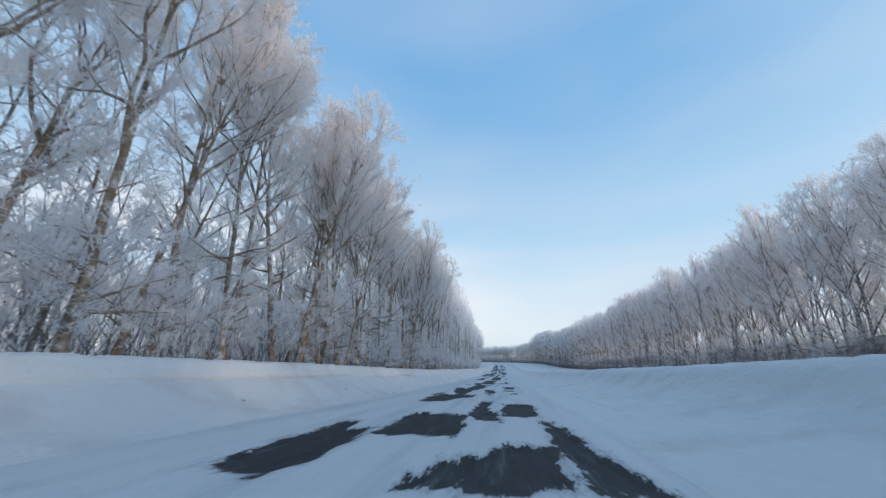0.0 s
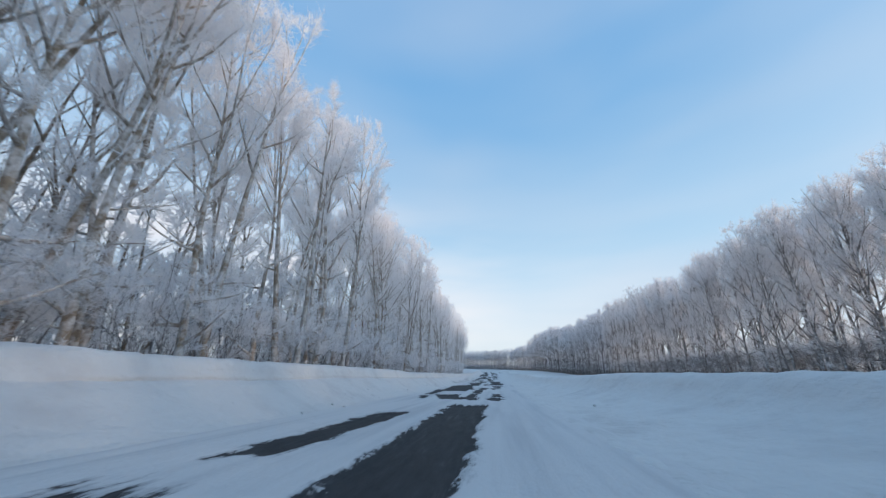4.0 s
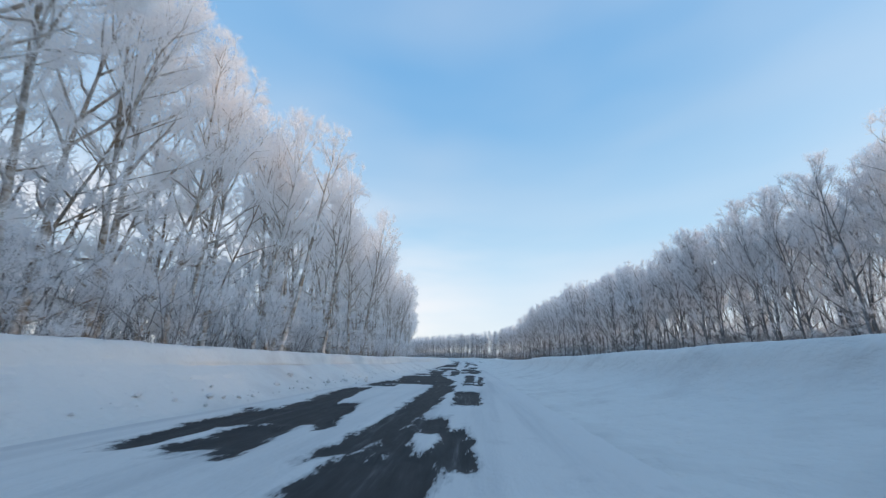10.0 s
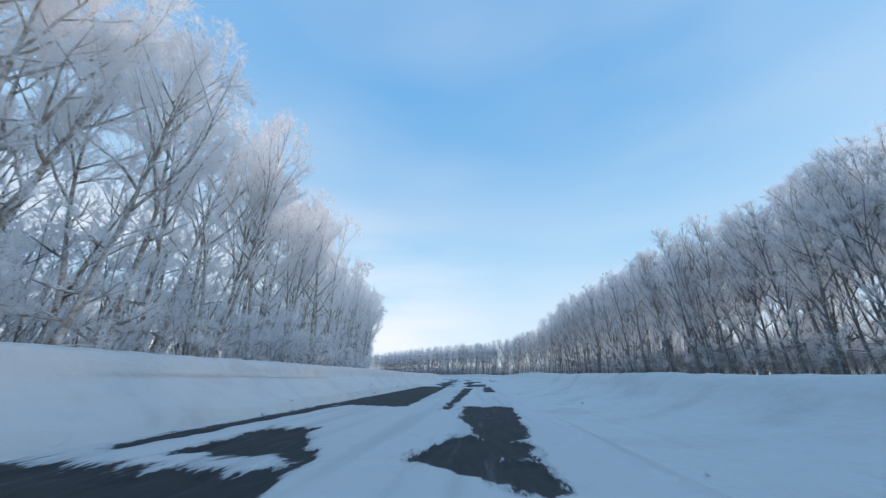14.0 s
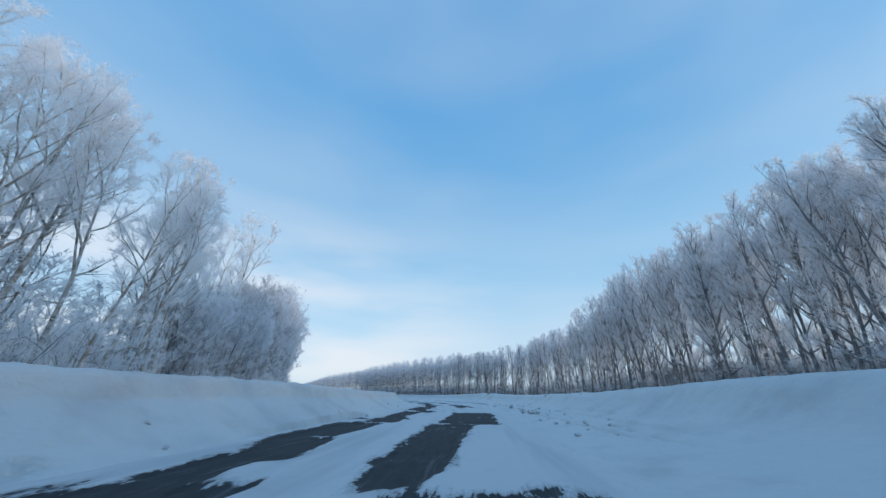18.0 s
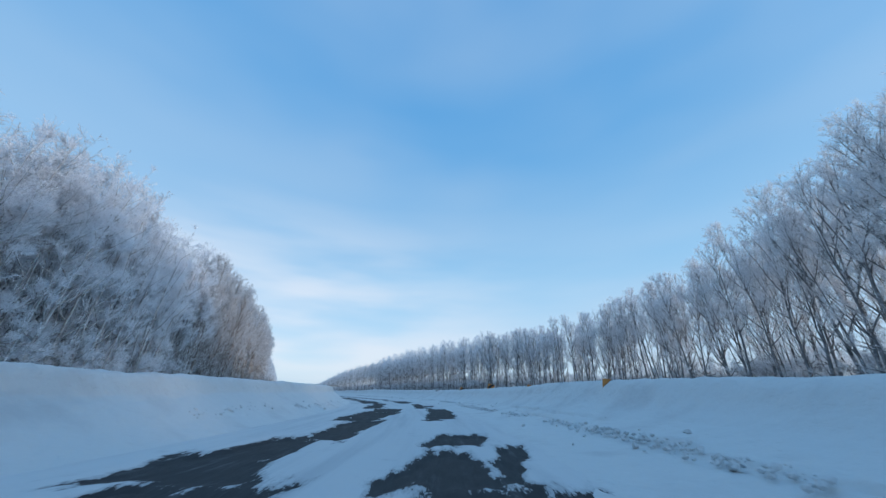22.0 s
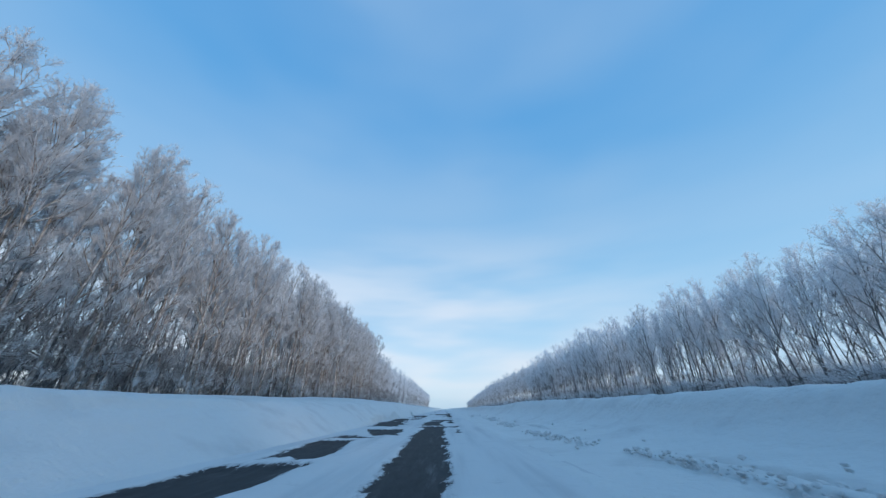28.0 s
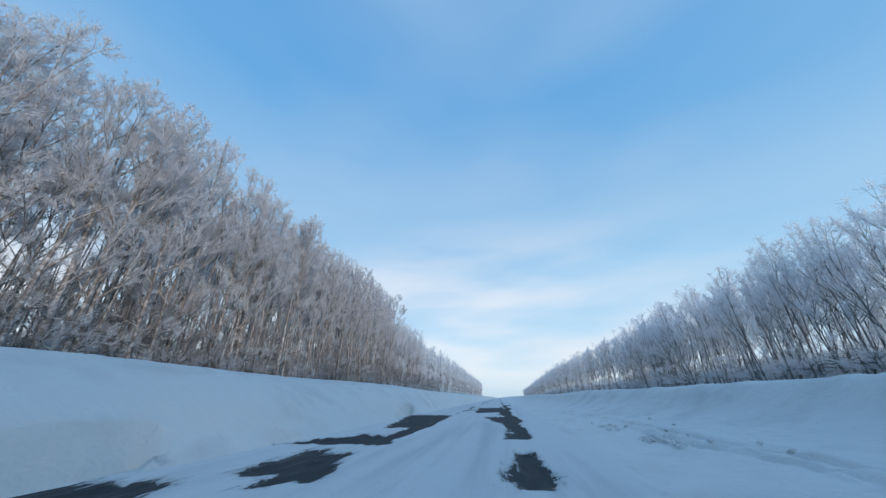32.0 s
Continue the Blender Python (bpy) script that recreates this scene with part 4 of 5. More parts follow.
BROWN = [tree_model("brown", BARK_DUN, FROST_BROWN, seed=330 + i, height=23.0, spread=(2.6, 3.2, 2.9)[i % 3], base=0.25, stems=(1, 2, 1)[i % 3], lean=(0.04, 0.12, 0.09)[i % 3], limbs=17, subs=5, twiglets=3, angle=(42, 17), girth=0.18, twigs=15600, twig_len=0.46, blade=(0.009, 0.015), crook=0.055, belly=0.6, skirt=5, furred=0.5, brush=0.27, clump=2.5) for i in range(7)]
SHRUB = [tree_model("shrub", BARK_GREY, FROST_GREY, seed=400 + i, height=4.6, spread=2.4, base=0.06, stems=5, lean=0.4, limbs=25, subs=3, twiglets=1, angle=(60, 30), girth=0.04, twigs=4500, twig_len=0.34, blade=(0.006, 0.011), sides=4, crook=0.1) for i in range(4)]
SHRUB_DUSK = [tree_model("shrub_dusk", BARK_DUN, FROST_DUSK, seed=440 + i, height=4.4, spread=2.4, base=0.06, stems=5, lean=0.4, limbs=25, subs=3, twiglets=1, angle=(60, 30), girth=0.04, twigs=4500, twig_len=0.34, blade=(0.006, 0.011), sides=4, crook=0.1) for i in range(4)]

LEFT_BELT = ([-100, 140, 175, 200, 225, 250, 262, 275, 290, 305, 320, 345, 380, 400, 430, 460, 1300], [12.3, 12.4, 13.4, 14.2, 15.5, 17.2, 18.5, 20.6, 23.4, 26.4, 29.7, 32.0, 32.8, 31.5, 29.0, 26.5, 26.0])
RIGHT_BELT = ([-100, 150, 250, 300, 345, 385, 430, 480, 1300], [41.0, 41.0, 37.0, 37.0, 44.0, 49.0, 41.0, 37.0, 37.0])
LEFT_TALL = ([-100, 60, 150, 225, 288, 296, 303, 304, 326, 331, 336, 341, 350, 360, 376, 400, 1300], [1.13, 1.12, 1.06, 1.03, 0.98, 0.91, 0.84, 0.58, 0.66, 0.82, 0.91, 0.99, 1.15, 1.17, 1.11, 1.12, 1.15])
RIGHT_TALL = ([-100, 120, 200, 240, 270, 298, 330, 346, 364, 385, 405, 430, 700, 1000], [1.19, 1.12, 1.06, 1.04, 1.13, 1.26, 1.3, 1.2, 0.97, 0.88, 0.84, 0.88, 0.9, 0.5])
models = {}


def plant(kind, variants, k, s, l, z, size, turn, label, group):
    """One tree: an empty at its base, with its trunk and crown."""
    key = (kind, k)
    p = place(s, l, z)
    m = Matrix.LocRotScale(p, Euler((0, 0, turn)), None)
    tilt = 0.075 if l > 30.0 else -float(np.interp(s, [240, 300], [0.07, 0.0]))
    if tilt:                                      # both belts lean a little from the road
        m = Matrix.Translation(p) @ Matrix.Rotation(tilt, 4, Vector((-math.sin(heading(s)), math.cos(heading(s)), 0.0))) @ Matrix.Rotation(turn, 4, "Z")
    if key not in models:
        root = new(kind)
        part("trunk", variants[k][0], root)
        part("crown", variants[k][1], root)
        tagged(root, label, "shrub" if kind.endswith("shrub") else "tree", group)
        models[key] = root
        root.matrix_basis = m @ Matrix.Diagonal((size, size, size, 1))
        return root
    ob = copy_thing(models[key], m)
    ob.scale = (size, size, size)
    return ob


rng = np.random.default_rng(5)


def belt_row(kind, variants, side, s0, s1, gap, deep, jitter, sizes, label, group):
    s = s0
    while s < s1:
        belt = LEFT_BELT if side < 0 else RIGHT_BELT
        l = side * (np.interp(s, *belt) + deep + rng.uniform(-jitter, jitter))
        plant(kind, variants, int(rng.integers(len(variants))), s, l, 0.9, rng.uniform(*sizes) * float(np.interp(s, *(LEFT_TALL if side < 0 else RIGHT_TALL))), rng.uniform(0, 6.28), label, group)
        s += gap * rng.uniform(0.6, 1.4)


belt_row("sparse_poplar_tree", SPARSE, -1, -16, 66, 1.5, 1.2, 1.5, (0.88, 1.04), "tall bare poplar with brown limbs and thin hoarfrost", "trees of the roadside belt")
belt_row("poplar_tree", TALL, -1, 66, 258, 1.6, 1.2, 1.5, (0.88, 1.04), "tall bare poplar furred with white hoarfrost", "trees of the roadside belt")
belt_row("poplar_tree", TALL, -1, 258, 302, 2.0, 1.5, 1.8, (0.84, 0.98), "tall bare poplar furred with white hoarfrost", "trees of the roadside belt")
for s, l, size in ((316.5, -33.5, 1.22), (307.5, -31.0, 1.06)):    # tall trees that stand behind the low clump at the belt's end
    plant("poplar_tree", TALL, 1, s, l, 0.9, size, 0.4 * s, "tall bare poplar furred with white hoarfrost", "trees of the roadside belt")
belt_row("frosted_elm", BROWN, -1, 392, 520, 1.55, 1.2, 1.5, (0.98, 1.09), "dense tree with thin greyish hoarfrost on brown twigs", "trees of the roadside belt")
belt_row("bushy_tree", BUSHY, -1, 304, 392, 2.0, 1.2, 1.5, (0.9, 1.06), "dense many-stemmed tree thick with hoarfrost", "trees of the roadside belt")
belt_row("dull_slender_tree", SLIM_DULL, 1, 22, 195, 1.4, 1.0, 1.8, (0.94, 1.04), "slender bare tree with brown limbs and warm grey hoarfrost", "trees of the far roadside belt")
belt_row("slender_tree", SLIM, 1, 195, 418, 1.25, 1.0, 1.8, (0.94, 1.04), "slender bare tree with hoarfrost in shade-side grey on its twigs", "trees of the far roadside belt")
belt_row("frosted_shrub", SHRUB, -1, 2, 296, 2.0, 0.4, 1.2, (0.5, 1.15), "low many-stemmed shrub white with hoarfrost", "undergrowth of the belt")
belt_row("dusky_shrub", SHRUB_DUSK, 1, 2, 400, 2.6, 0.8, 1.2, (0.6, 1.15), "low many-stemmed shrub dull with thin hoarfrost", "undergrowth of the belt")


def woods(name, variants, side, s0, s1, gap, rows_, depth, sizes, thin, mats, label, length=12.0, kinds=4):
    """The trees behind, in stretches of the belt, each of trunks and crowns."""
    meshes = []
    for k in range(kinds):
        w, f = Mesher(), Mesher()
        for r in range(rows_):
            y = rng.uniform(0, gap)
            while y < length:
                wv, wf, fv, ff = variants[int(rng.integers(len(variants)))][2]
                a, size = rng.uniform(0, 6.28), rng.uniform(*sizes)
                turn = np.array([[math.cos(a), -math.sin(a), 0], [math.sin(a), math.cos(a), 0], [0, 0, 1]]) * size
                p = np.array([side * (depth * (r + 1) + rng.uniform(-1, 1) * min(1.2, depth * 0.5)), y - length / 2, 0])
                w.add(wv @ turn.T + p, wf)
                tri = fv.reshape(-1, 3, 3)[:: thin]
                mid = tri.mean(1, keepdims=True)
                tri = mid + (tri - mid) * (1.0 + 0.45 * (thin - 1))
                f.add(tri.reshape(-1, 3) @ turn.T + p, np.arange(len(tri) * 3).reshape(-1, 3))
                y += gap * rng.uniform(0.6, 1.4)
        meshes.append((mesh_from(name + "_trunks", *w.arrays(), mats[0], True), mesh_from(name + "_crowns", *f.arrays(), mats[1])))
    root = new(name)
    tagged(root, label, "woods", kind="stuff")
    belt, tall = (LEFT_BELT, LEFT_TALL) if side < 0 else (RIGHT_BELT, RIGHT_TALL)
    last = -1
    for s in np.arange(s0 + length / 2, s1, length):
        k = int(rng.integers(kinds - 1))
        last = k = k if k != last else kinds - 1
        l = side * np.interp(s, *belt)
        turn = heading(s) - side * math.atan2(float(np.interp(s + 4, *belt) - np.interp(s - 4, *belt)), 8.0)
        m = Matrix.LocRotScale(Vector(place(s, l, 0.9)), Euler((0, 0, turn)), (1, 1, float(np.interp(s, *tall))))
        for piece, me in zip(("trunks", "crowns"), meshes[k]):
            part(piece, me, root).matrix_basis = m


FAR_TALL = [tree_model("far_tall", BARK_WARM, FROST_PINK, seed=500 + i, height=21.5, spread=3.6, base=0.3, stems=1 + i % 2, lean=0.1, limbs=14, subs=4, twiglets=0, angle=(52, 22), girth=0.17, twigs=6000, twig_len=0.5, blade=(0.010, 0.016), sides=5, belly=0.58, skirt=2, coarse=True, furred=1.0) for i in range(4)]
FAR_SLIM = [tree_model("far_slim", BARK_GREY, FROST_GREY, seed=520 + i, height=23.0, spread=3.2, base=0.14, stems=1 + i % 2, lean=0.07, limbs=14, subs=4, twiglets=0, angle=(44, 16), girth=0.15, twigs=5400, twig_len=0.66, blade=(0.015, 0.024), sides=4, belly=0.55, skirt=9, coarse=True) for i in range(4)]
FAR_BUSHY = [tree_model("far_bushy", BARK_GREY, FROST_BROWN, seed=540 + i, height=21.0, spread=3.6, base=0.14, stems=2, lean=0.1, limbs=15, subs=4, twiglets=0, angle=(48, 22), girth=0.14, twigs=3600, twig_len=0.8, blade=(0.018, 0.028), sides=4, skirt=4, coarse=True) for i in range(4)]
THICKET = [tree_model("thicket", BARK_GREY, FROST_GREY, seed=560 + i, height=7.0, spread=1.9, base=0.1, stems=3, lean=0.28, limbs=12, subs=1, twiglets=0, angle=(50, 25), girth=0.05, twigs=600, twig_len=0.62, blade=(0.016, 0.026), sides=3, coarse=True) for i in range(4)]
woods("left_woods_tall", FAR_TALL, -1, -22, 296, 3.4, 2, 4.2, (0.68, 0.92), 1, (BARK_WARM, FROST_PINK), "frosted trees standing deeper in the shelter belt", kinds=6)
woods("back_left_woods", FAR_SLIM, -1, -60, 324, 1.9, 1, 60.0, (0.84, 0.98), 1, (BARK_GREY, FROST_GREY), "second frosted tree belt behind the roadside belt", kinds=4)
woods("left_woods_bushy", FAR_BUSHY, -1, 304, 560, 2.4, 3, 2.6, (0.95, 1.06), 1, (BARK_GREY, FROST_BROWN), "frosted bushy trees standing deeper in the belt", kinds=4)
# right-hand stretches before s = 22 are out of view, added for their shade
woods("right_woods", FAR_SLIM, 1, -94, 560, 2.0, 2, 3.4, (0.86, 1.0), 1, (BARK_GREY, FROST_GREY), "frosted slender trees standing deeper in the belt", kinds=4)
# unseen row, added to keep the low sun off the road's start
woods("right_woods_near", FAR_SLIM, 1, -62, 22, 1.5, 1, 1.0, (0.94, 1.04), 1, (BARK_GREY, FROST_GREY), "unseen frosted slender trees that shade the start of the road", kinds=2)
woods("right_woods_far", FAR_SLIM, 1, 418, 526, 1.4, 1, 1.0, (0.94, 1.04), 1, (BARK_GREY, FROST_GREY), "frosted slender trees along the far stretch of road", kinds=4)
woods("left_thicket", THICKET, -1, -22, 396, 1.6, 3, 3.6, (0.8, 1.5), 1, (BARK_GREY, FROST_GREY), "frosted thicket between the trunks of the belt", kinds=3)
woods("left_brown_thicket", THICKET, -1, 390, 600, 1.0, 3, 2.0, (0.6, 1.3), 1, (BARK_GREY, FROST_DUSK), "brown thicket with little frost between the trunks", kinds=3)
woods("left_undergrowth", THICKET, -1, -22, 396, 0.8, 3, 2.4, (0.3, 0.62), 1, (BARK_GREY, FROST_GREY), "low frosted undergrowth at the foot of the belt", kinds=3)
# deeper rows are added to keep the low sun off the left bank
woods("right_thicket", THICKET, 1, 206, 760, 1.2, 4, 4.6, (0.6, 1.2), 1, (BARK_GREY, FROST_GREY), "frosted thicket between the trunks of the belt")
# kept sparse so that some low sun reaches the left bank
woods("right_thicket_thin", THICKET, 1, -94, 206, 2.2, 2, 2.4, (0.6, 1.2), 1, (BARK_GREY, FROST_GREY), "thin frosted thicket between the trunks of the belt")
woods("right_undergrowth", THICKET, 1, -94, 560, 0.8, 3, 2.4, (0.3, 0.55), 1, (BARK_GREY, FROST_GREY), "low frosted undergrowth at the foot of the belt")
woods("back_left_thicket", THICKET, -1, -60, 324, 1.2, 1, 58.0, (0.8, 1.4), 1, (BARK_GREY, FROST_GREY), "frosted thicket at the foot of the second belt")
woods("far_left_woods", FAR_BUSHY, -1, 520, 1000, 3.0, 2, 2.0, (0.9, 1.0), 2, (BARK_GREY, FROST_FAR), "distant frosted tree belt along the road")
woods("far_right_woods", FAR_SLIM, 1, 520, 1000, 3.0, 2, 2.0, (0.95, 1.03), 2, (BARK_GREY, FROST_FAR), "distant frosted tree belt along the road")


# ---- road signs ----
def coat(name, colour, rough=0.5):
    m, n, l, b = material(name, rough)
    dark = tuple(c * 0.8 for c in colour)
    l.new(ramp_node(n, l, noise_node(n, l, 6.0, 5.0), [(0.3, dark), (0.65, colour)]), b.inputs["Base Color"])
    return m


SIGN_ORANGE = coat("sign_orange", (0.6, 0.27, 0.06))
SIGN_BLACK = coat("sign_black", (0.02, 0.02, 0.024))
SIGN_WHITE = coat("sign_white", (0.75, 0.75, 0.75))
SIGN_RED = coat("sign_red", (0.46, 0.1, 0.09))
STEEL = coat("galvanised_steel", (0.32, 0.33, 0.34), 0.45)


def slab(outline, y0, y1):
    """A flat plate in the xz plane, from y0 to y1, with the given outline."""
    n = len(outline)
    v = [(x, y0, z) for x, z in outline] + [(x, y1, z) for x, z in outline]
    bm = bmesh.new()
    vs = [bm.verts.new(p) for p in v]
    bm.faces.new(vs[:n])
    bm.faces.new(vs[n:][::-1])
    for i in range(n):
        bm.faces.new((vs[i], vs[n + i], vs[n + (i + 1) % n], vs[(i + 1) % n]))
    bmesh.ops.recalc_face_normals(bm, faces=bm.faces)
    return bm


def bm_part(name, bm, mat, parent, label=""):
    me = bpy.data.meshes.new(name)
    bm.to_mesh(me)
    bm.free()
    me.materials.append(mat)
    return part(name, me, parent, label)


def post_mesh(r, z0, z1, y):
    bm = bmesh.new()
    bmesh.ops.create_cone(bm, cap_ends=True, segments=10, radius1=r, radius2=r, depth=z1 - z0, matrix=Matrix.Translation((0, y, (z0 + z1) / 2)))
    return bm


def curve_marker():
    """A square orange board with a black chevron, its post standing in the snow."""
    root = new("curve_marker_sign")
    bm_part("post", post_mesh(0.035, -1.6, 0.3, 0.05), STEEL, root, "grey steel post")
    w = 0.34
    bm_part("board", slab([(-w, -w), (w, -w), (w, w), (-w, w)], 0.0, 0.012), SIGN_ORANGE, root, "orange board")
    bm_part("chevron", slab([(0.02, -0.34), (0.3, -0.34), (-0.02, 0.0), (0.3, 0.34), (0.02, 0.34), (-0.3, 0.0)], -0.006, -0.002), SIGN_BLACK, root, "black chevron")
    return tagged(root, "orange and black chevron board half buried in the snow bank", "road sign", "chevron boards round the bend")


def stand(root, s, l, z, yaw, tilt=0.0, roll=0.0):
    p = place(s, l, z)
    return Matrix.LocRotScale(Vector(p), Euler((tilt, roll, heading(s) + yaw)), None)


board = curve_marker()
board.matrix_basis = stand(board, 334.2, 7.9, 1.55, -0.35, 0.05, 0.12)
copy_thing(board, stand(board, 344.8, 8.1, 1.5, -0.3, 0.0, 0.3))
copy_thing(board, stand(board, 355.0, 8.2, 1.8, -0.3, 0.06, 0.3))
copy_thing(board, stand(board, 364.6, 7.95, 1.56, -0.3, -0.04, 0.4))

warning = new("warning_sign")
bm_part("post", post_mesh(0.035, -1.6, 0.4, 0.05), STEEL, warning, "grey steel post")
bm_part("board", slab([(-0.45, -0.26), (0.45, -0.26), (0.0, 0.52)], 0.0, 0.012), SIGN_RED, warning, "red-edged triangular board")
bm_part("face", slab([(-0.405, -0.235), (0.405, -0.235), (0.0, 0.467)], -0.006, -0.002), SIGN_WHITE, warning, "white sign face")
bm_part("bend_symbol", slab([(0.02, -0.15), (0.09, -0.15), (0.09, -0.02), (-0.04, 0.08), (-0.04, 0.2), (-0.11, 0.2), (-0.11, 0.04), (0.02, -0.06)], -0.011, -0.008), SIGN_BLACK, warning, "black bend symbol")
tagged(warning, "white triangular warning sign with red edge in the snow", "road sign")
warning.matrix_basis = stand(warning, 266.4, 8.05, 1.9, -0.42, 0.0, -0.04)


# ---- clods of snow thrown up by the plough, and dry weeds ----
def clod_arrays(r, rough=0.45):
    """A broken angular lump, about a metre across."""
    bm = bmesh.new()
    bmesh.ops.create_icosphere(bm, subdivisions=2 if rough > 0.4 else 1, radius=0.5)
    shift = Vector(r.uniform(0, 50, 3))
    cuts = [Vector(r.normal(0, 1, 3)).normalized() for _ in range(7)]
    for v in bm.verts:
        k = 0.9 + rough * noise.noise(v.co * 2.4 + shift) + 0.3 * noise.noise(v.co * 6 + shift)
        p = v.co * k
        for c in cuts:
            over = p.dot(c) - 0.33
            if over > 0:
                p = p - c * over
        v.co = Vector((p.x * 1.25, p.y, p.z * 0.75))
    v = np.array([tuple(x.co) for x in bm.verts])
    f = np.array([[x.index for x in face.verts] for face in bm.faces])
    bm.free()
    return v, f


def clod_mesh(seed):
    return mesh_from("snow_clod", *clod_arrays(np.random.default_rng(seed)), CLOD_SNOW)


CLODS = [clod_mesh(k) for k in range(6)]


def surface(side, s, l):
    """Height of the bank's plain shape."""
    return float(np.interp(l, LEFT_L, LEFT_Z) if side < 0 else np.interp(l, RIGHT_L, RIGHT_Z))


def strew(count, s0, s1, side, l0, l1, size, seed):
    r = np.random.default_rng(seed)
    for _ in range(count):
        s, l = r.uniform(s0, s1), r.uniform(l0, l1)
        k = r.uniform(*size)
        ob = new("snow_clod", CLODS[int(r.integers(6))])
        tagged(ob, "hard lump of snow thrown up by the plough", "snow clod", "clods along the bank")
        ob.matrix_basis = Matrix.LocRotScale(Vector(place(s, l, surface(side, s, l) + k * 0.12)), Euler(tuple(r.uniform(-0.4, 0.4, 2)) + (r.uniform(0, 6.28),)), (k, k, k))


def rubble(count, s0, s1, side, line, width, size, seed, label):
    """Many small broken lumps lying in a ragged row along the bank."""
    r = np.random.default_rng(seed)
    shapes = [clod_arrays(r, 0.35) for _ in range(5)]
    heap = Mesher()
    while count > 0:
        s = r.uniform(s0, s1)
        if soft_noise(np.array([s / 5.0]), np.array([1.0]), seed, 2)[0] < 0.46:
            continue
        l = side * (line + 0.3 * math.sin(s / 6.0 + seed) + r.normal(0, width))
        k = size[0] + (size[1] - size[0]) * r.uniform() ** 2.5
        v, f = shapes[int(r.integers(5))]
        turn = np.array(Euler(tuple(r.uniform(-0.6, 0.6, 2)) + (r.uniform(0, 6.28),)).to_matrix())
        heap.add(v @ turn.T * k + place(s, l, surface(side, s, l) + k * 0.1), f)
        count -= 1
    tagged(new("snow_rubble", mesh_from("snow_rubble", *heap.arrays(), CLOD_SNOW)), label, "snow rubble", kind="stuff")


rubble(420, 128, 163, -1, 6.95, 0.22, (0.06, 0.42), 31, "broken lumps of snow along the foot of the bank")
rubble(110, 163, 215, -1, 7.2, 0.3, (0.05, 0.18), 32, "small broken lumps of snow along the bank")
rubble(160, 20, 128, -1, 7.1, 0.3, (0.03, 0.13), 33, "small broken lumps of snow along the bank")
rubble(260, 330, 392, -1, 7.35, 0.15, (0.05, 0.2), 34, "row of broken lumps of snow along the bank")
rubble(700, 318, 352, 1, 4.2, 0.17, (0.04, 0.2), 35, "broken snow crust thrown up along the rut")
rubble(500, 352, 400, 1, 4.2, 0.15, (0.04, 0.16), 36, "broken snow crust thrown up along the rut")
rubble(800, 400, 450, 1, 4.2, 0.16, (0.04, 0.18), 37, "broken snow crust thrown up along the rut")
strew(16, 132, 161, -1, -7.5, -6.4, (0.2, 0.5), 1)
strew(26, 161, 209, -1, -7.8, -6.3, (0.08, 0.3), 2)
strew(16, 4, 66, -1, -7.8, -6.3, (0.05, 0.16), 3)
strew(16, 66, 132, -1, -7.8, -6.3, (0.05, 0.18), 4)
strew(24, 209, 295, -1, -7.9, -6.4, (0.07, 0.22), 5)
strew(26, 295, 450, -1, -7.9, -6.4, (0.07, 0.25), 6)
strew(26, 282, 320, 1, 3.0, 5.5, (0.07, 0.25), 7)
strew(36, 320, 450, 1, 3.0, 5.5, (0.06, 0.2), 8)
strew(90, 280, 450, 1, 4.2, 5.6, (0.05, 0.15), 10)
strew(14, 5, 280, 1, 2.6, 4.5, (0.06, 0.16), 9)



def hummock(s, l, z, size, turn):
    ob = new("snow_clod", CLODS[int(size * 10) % 6])
    tagged(ob, "large lump of frozen snow on the crest of the bank", "snow clod", "clods along the bank")
    ob.matrix_basis = Matrix.LocRotScale(Vector(place(s, l, z - 0.07)), Euler((0.1, -0.1, turn)), (size, size, size * 1.1))


hummock(376.0, 7.9, 1.62, 0.75, 0.4)
hummock(376.9, 8.1, 1.58, 0.5, 2.1)
hummock(306.8, 7.9, 1.5, 0.55, 1.2)
hummock(296.8, 7.9, 1.57, 0.5, 0.3)
hummock(283.0, 8.1, 1.76, 0.45, 2.6)
hummock(325.2, -8.9, 1.68, 0.42, 0.9)
hummock(24.5, -9.0, 1.6, 0.4, 1.9)

STALK = coat("dry_stalk", (0.10, 0.075, 0.05), 0.9)


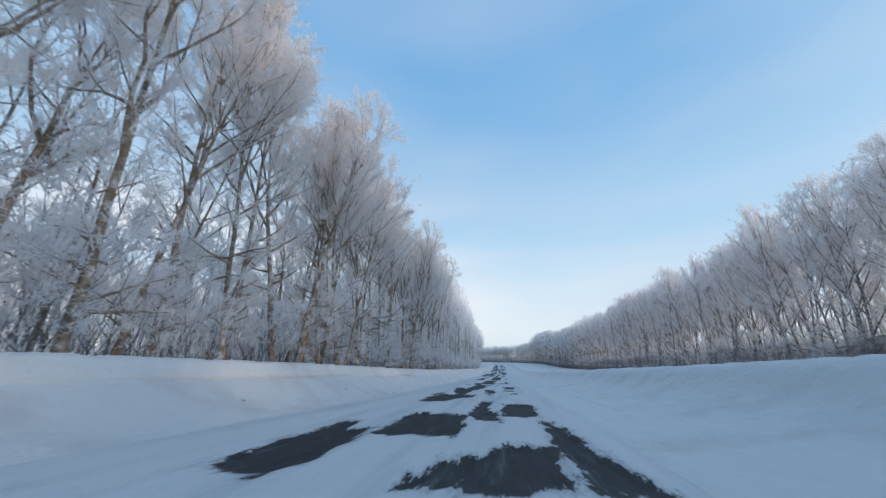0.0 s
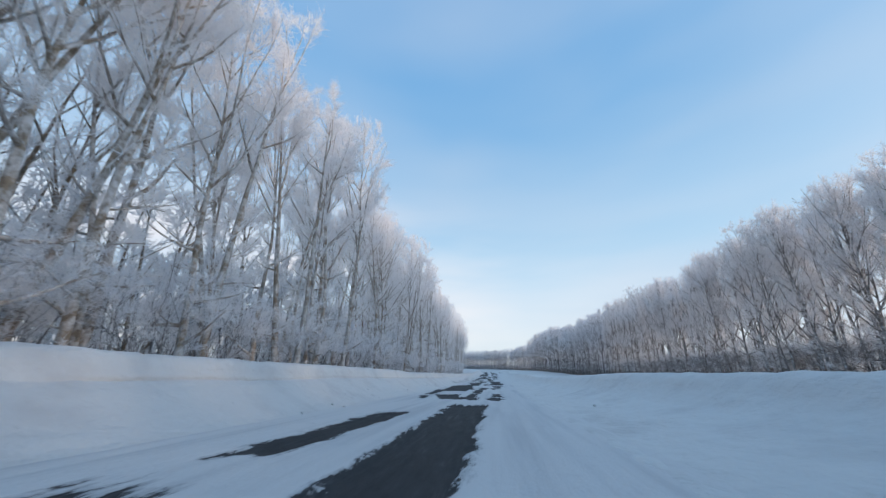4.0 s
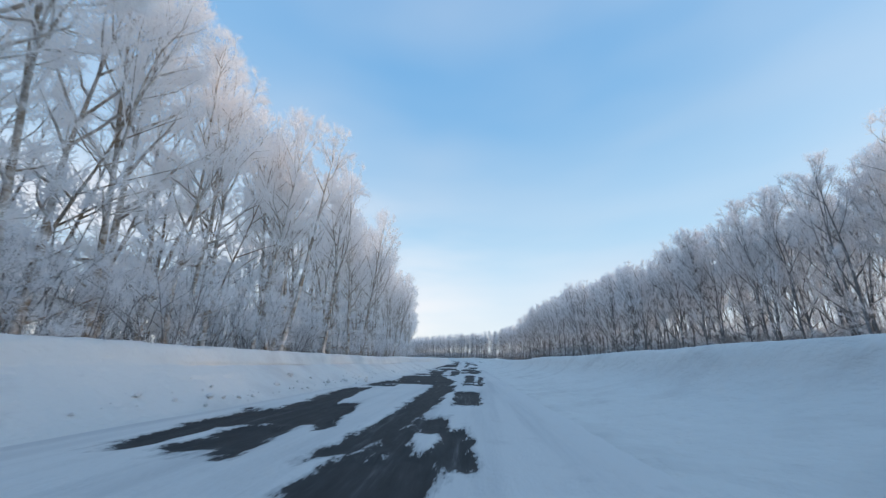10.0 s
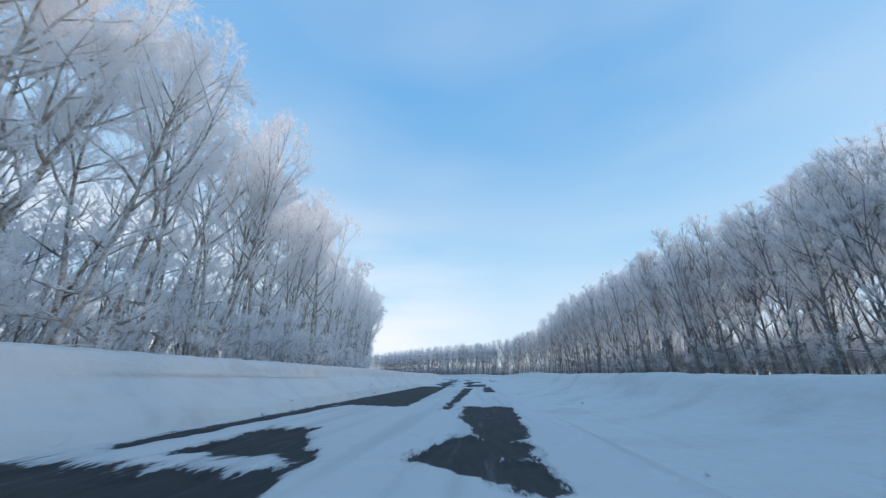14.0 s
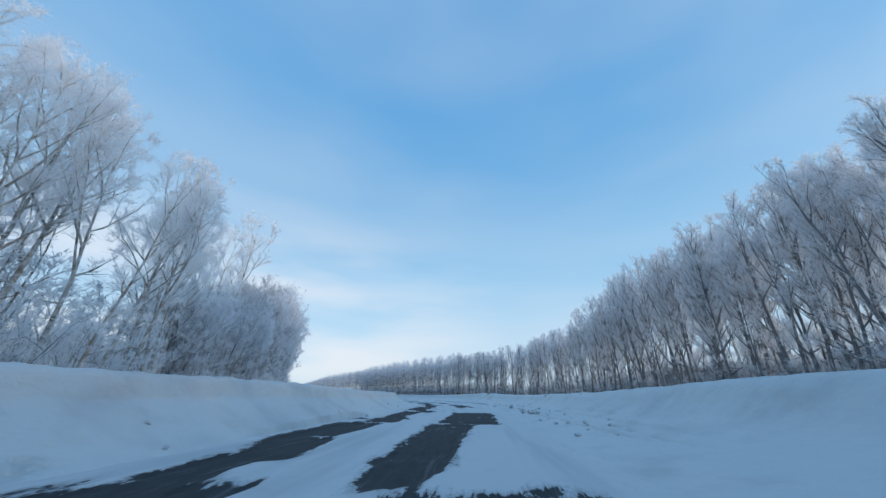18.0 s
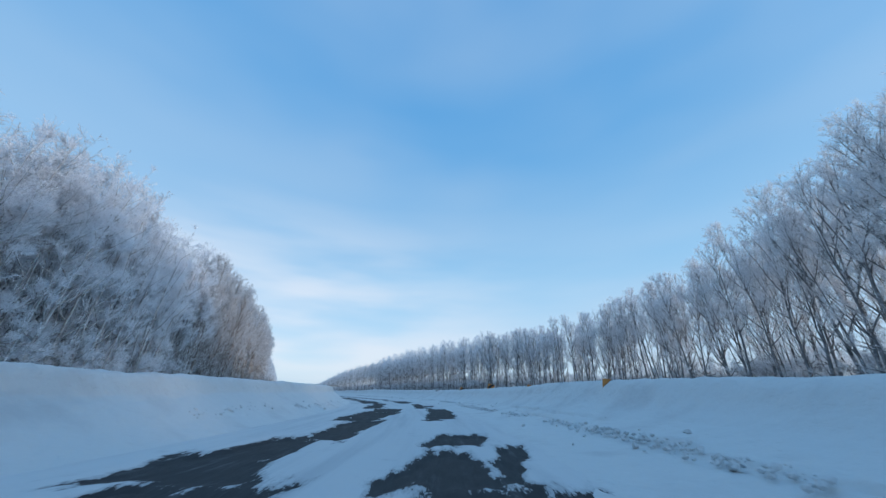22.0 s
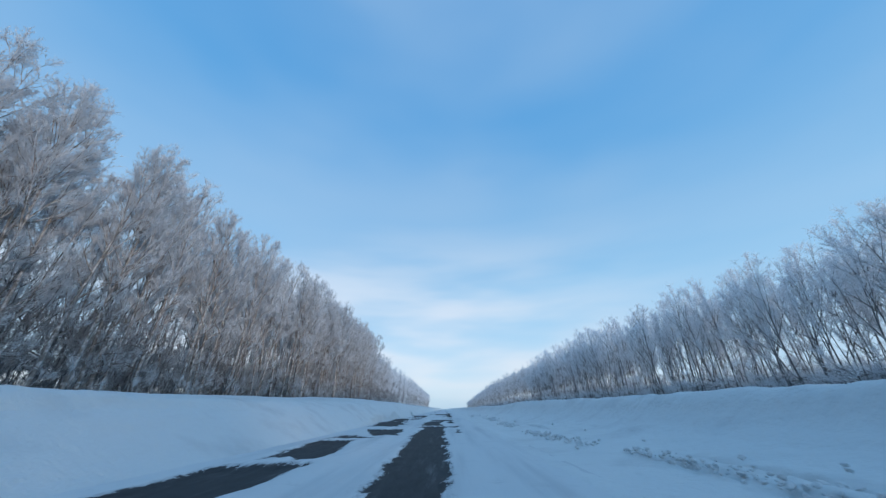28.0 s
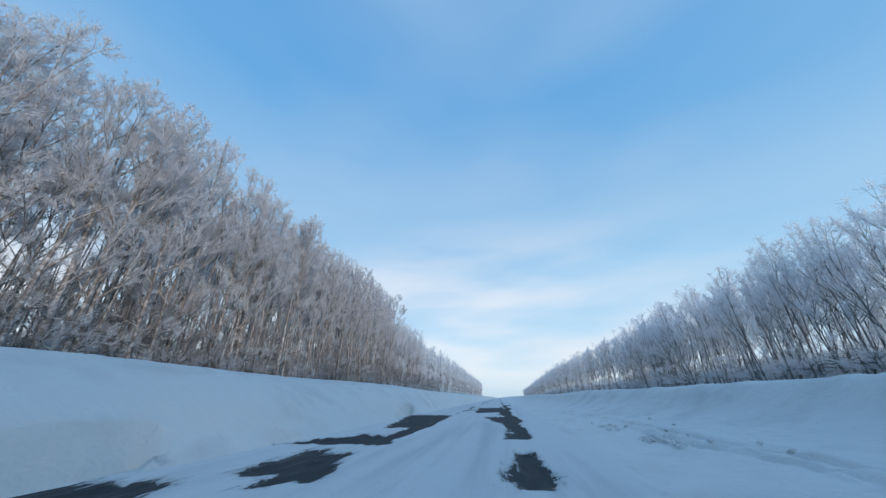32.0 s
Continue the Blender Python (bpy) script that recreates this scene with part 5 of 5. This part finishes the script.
def weed(s, l, z, height, stems, seed):
    r = np.random.default_rng(seed)
    root = new("dry_weed")
    for _ in range(stems):
        line = bend(r, np.array([r.normal(0, 0.05), r.normal(0, 0.05), -0.1]), (r.normal(0, 0.2), r.normal(0, 0.2), 1), height * r.uniform(0.6, 1.1), 4, 0.12, 0.0)
        v, f = tube(line, np.array([0.012, 0.01, 0.009, 0.014, 0.006]), 5)
        part("stalk", mesh_from("stalk", v, f, STALK, True), root)
    root.matrix_basis = stand(root, s, l, z, r.uniform(0, 6))
    return tagged(root, "clump of dead brown weed stalks sticking out of snow", "weed", "weeds on the verge")


weed(294.9, 5.0, surface(1, 0, 4.6), 0.3, 1, 1)
weed(300.8, 5.1, surface(1, 0, 4.7), 0.13, 3, 2)
weed(302.1, 5.9, surface(1, 0, 5.3), 0.12, 3, 3)
weed(311.5, 5.9, surface(1, 0, 5.3), 0.12, 2, 4)
weed(310.7, 6.0, surface(1, 0, 5.4), 0.13, 3, 5)


def tuft(s, l, wide, high, seed):
    """Dead stalks under a cap of snow, standing out of the verge."""
    r = np.random.default_rng(seed)
    root = new("snowy_tuft")
    v, f = clod_arrays(r, 0.45)
    part("snow_cap", mesh_from("snow_cap", v * np.array([wide, wide * 0.8, high * 0.8]) + np.array([0, 0, high * 0.25]), f, CLOD_SNOW), root)
    for _ in range(22):
        line = bend(r, np.array([r.normal(0, wide * 0.3), r.normal(0, wide * 0.3), -0.05]), (r.normal(0, 0.5), r.normal(0, 0.5), 1), high * r.uniform(0.5, 1.15), 4, 0.25, 0.0)
        v, f = tube(line, np.array([0.006, 0.005, 0.004, 0.008, 0.004]), 4)
        part("stalk", mesh_from("stalk", v, f, STALK, True), root)
    root.matrix_basis = stand(root, s, l, surface(1, s, l), r.uniform(0, 6))
    return tagged(root, "tuft of dead brown stalks under a snow cap", "weed", "weeds on the verge")


tuft(298.4, 3.8, 0.3, 0.42, 1)
tuft(296.5, 4.1, 0.42, 0.3, 2)
tuft(295.9, 4.35, 0.25, 0.3, 3)
tuft(307.7, 4.4, 0.3, 0.38, 4)
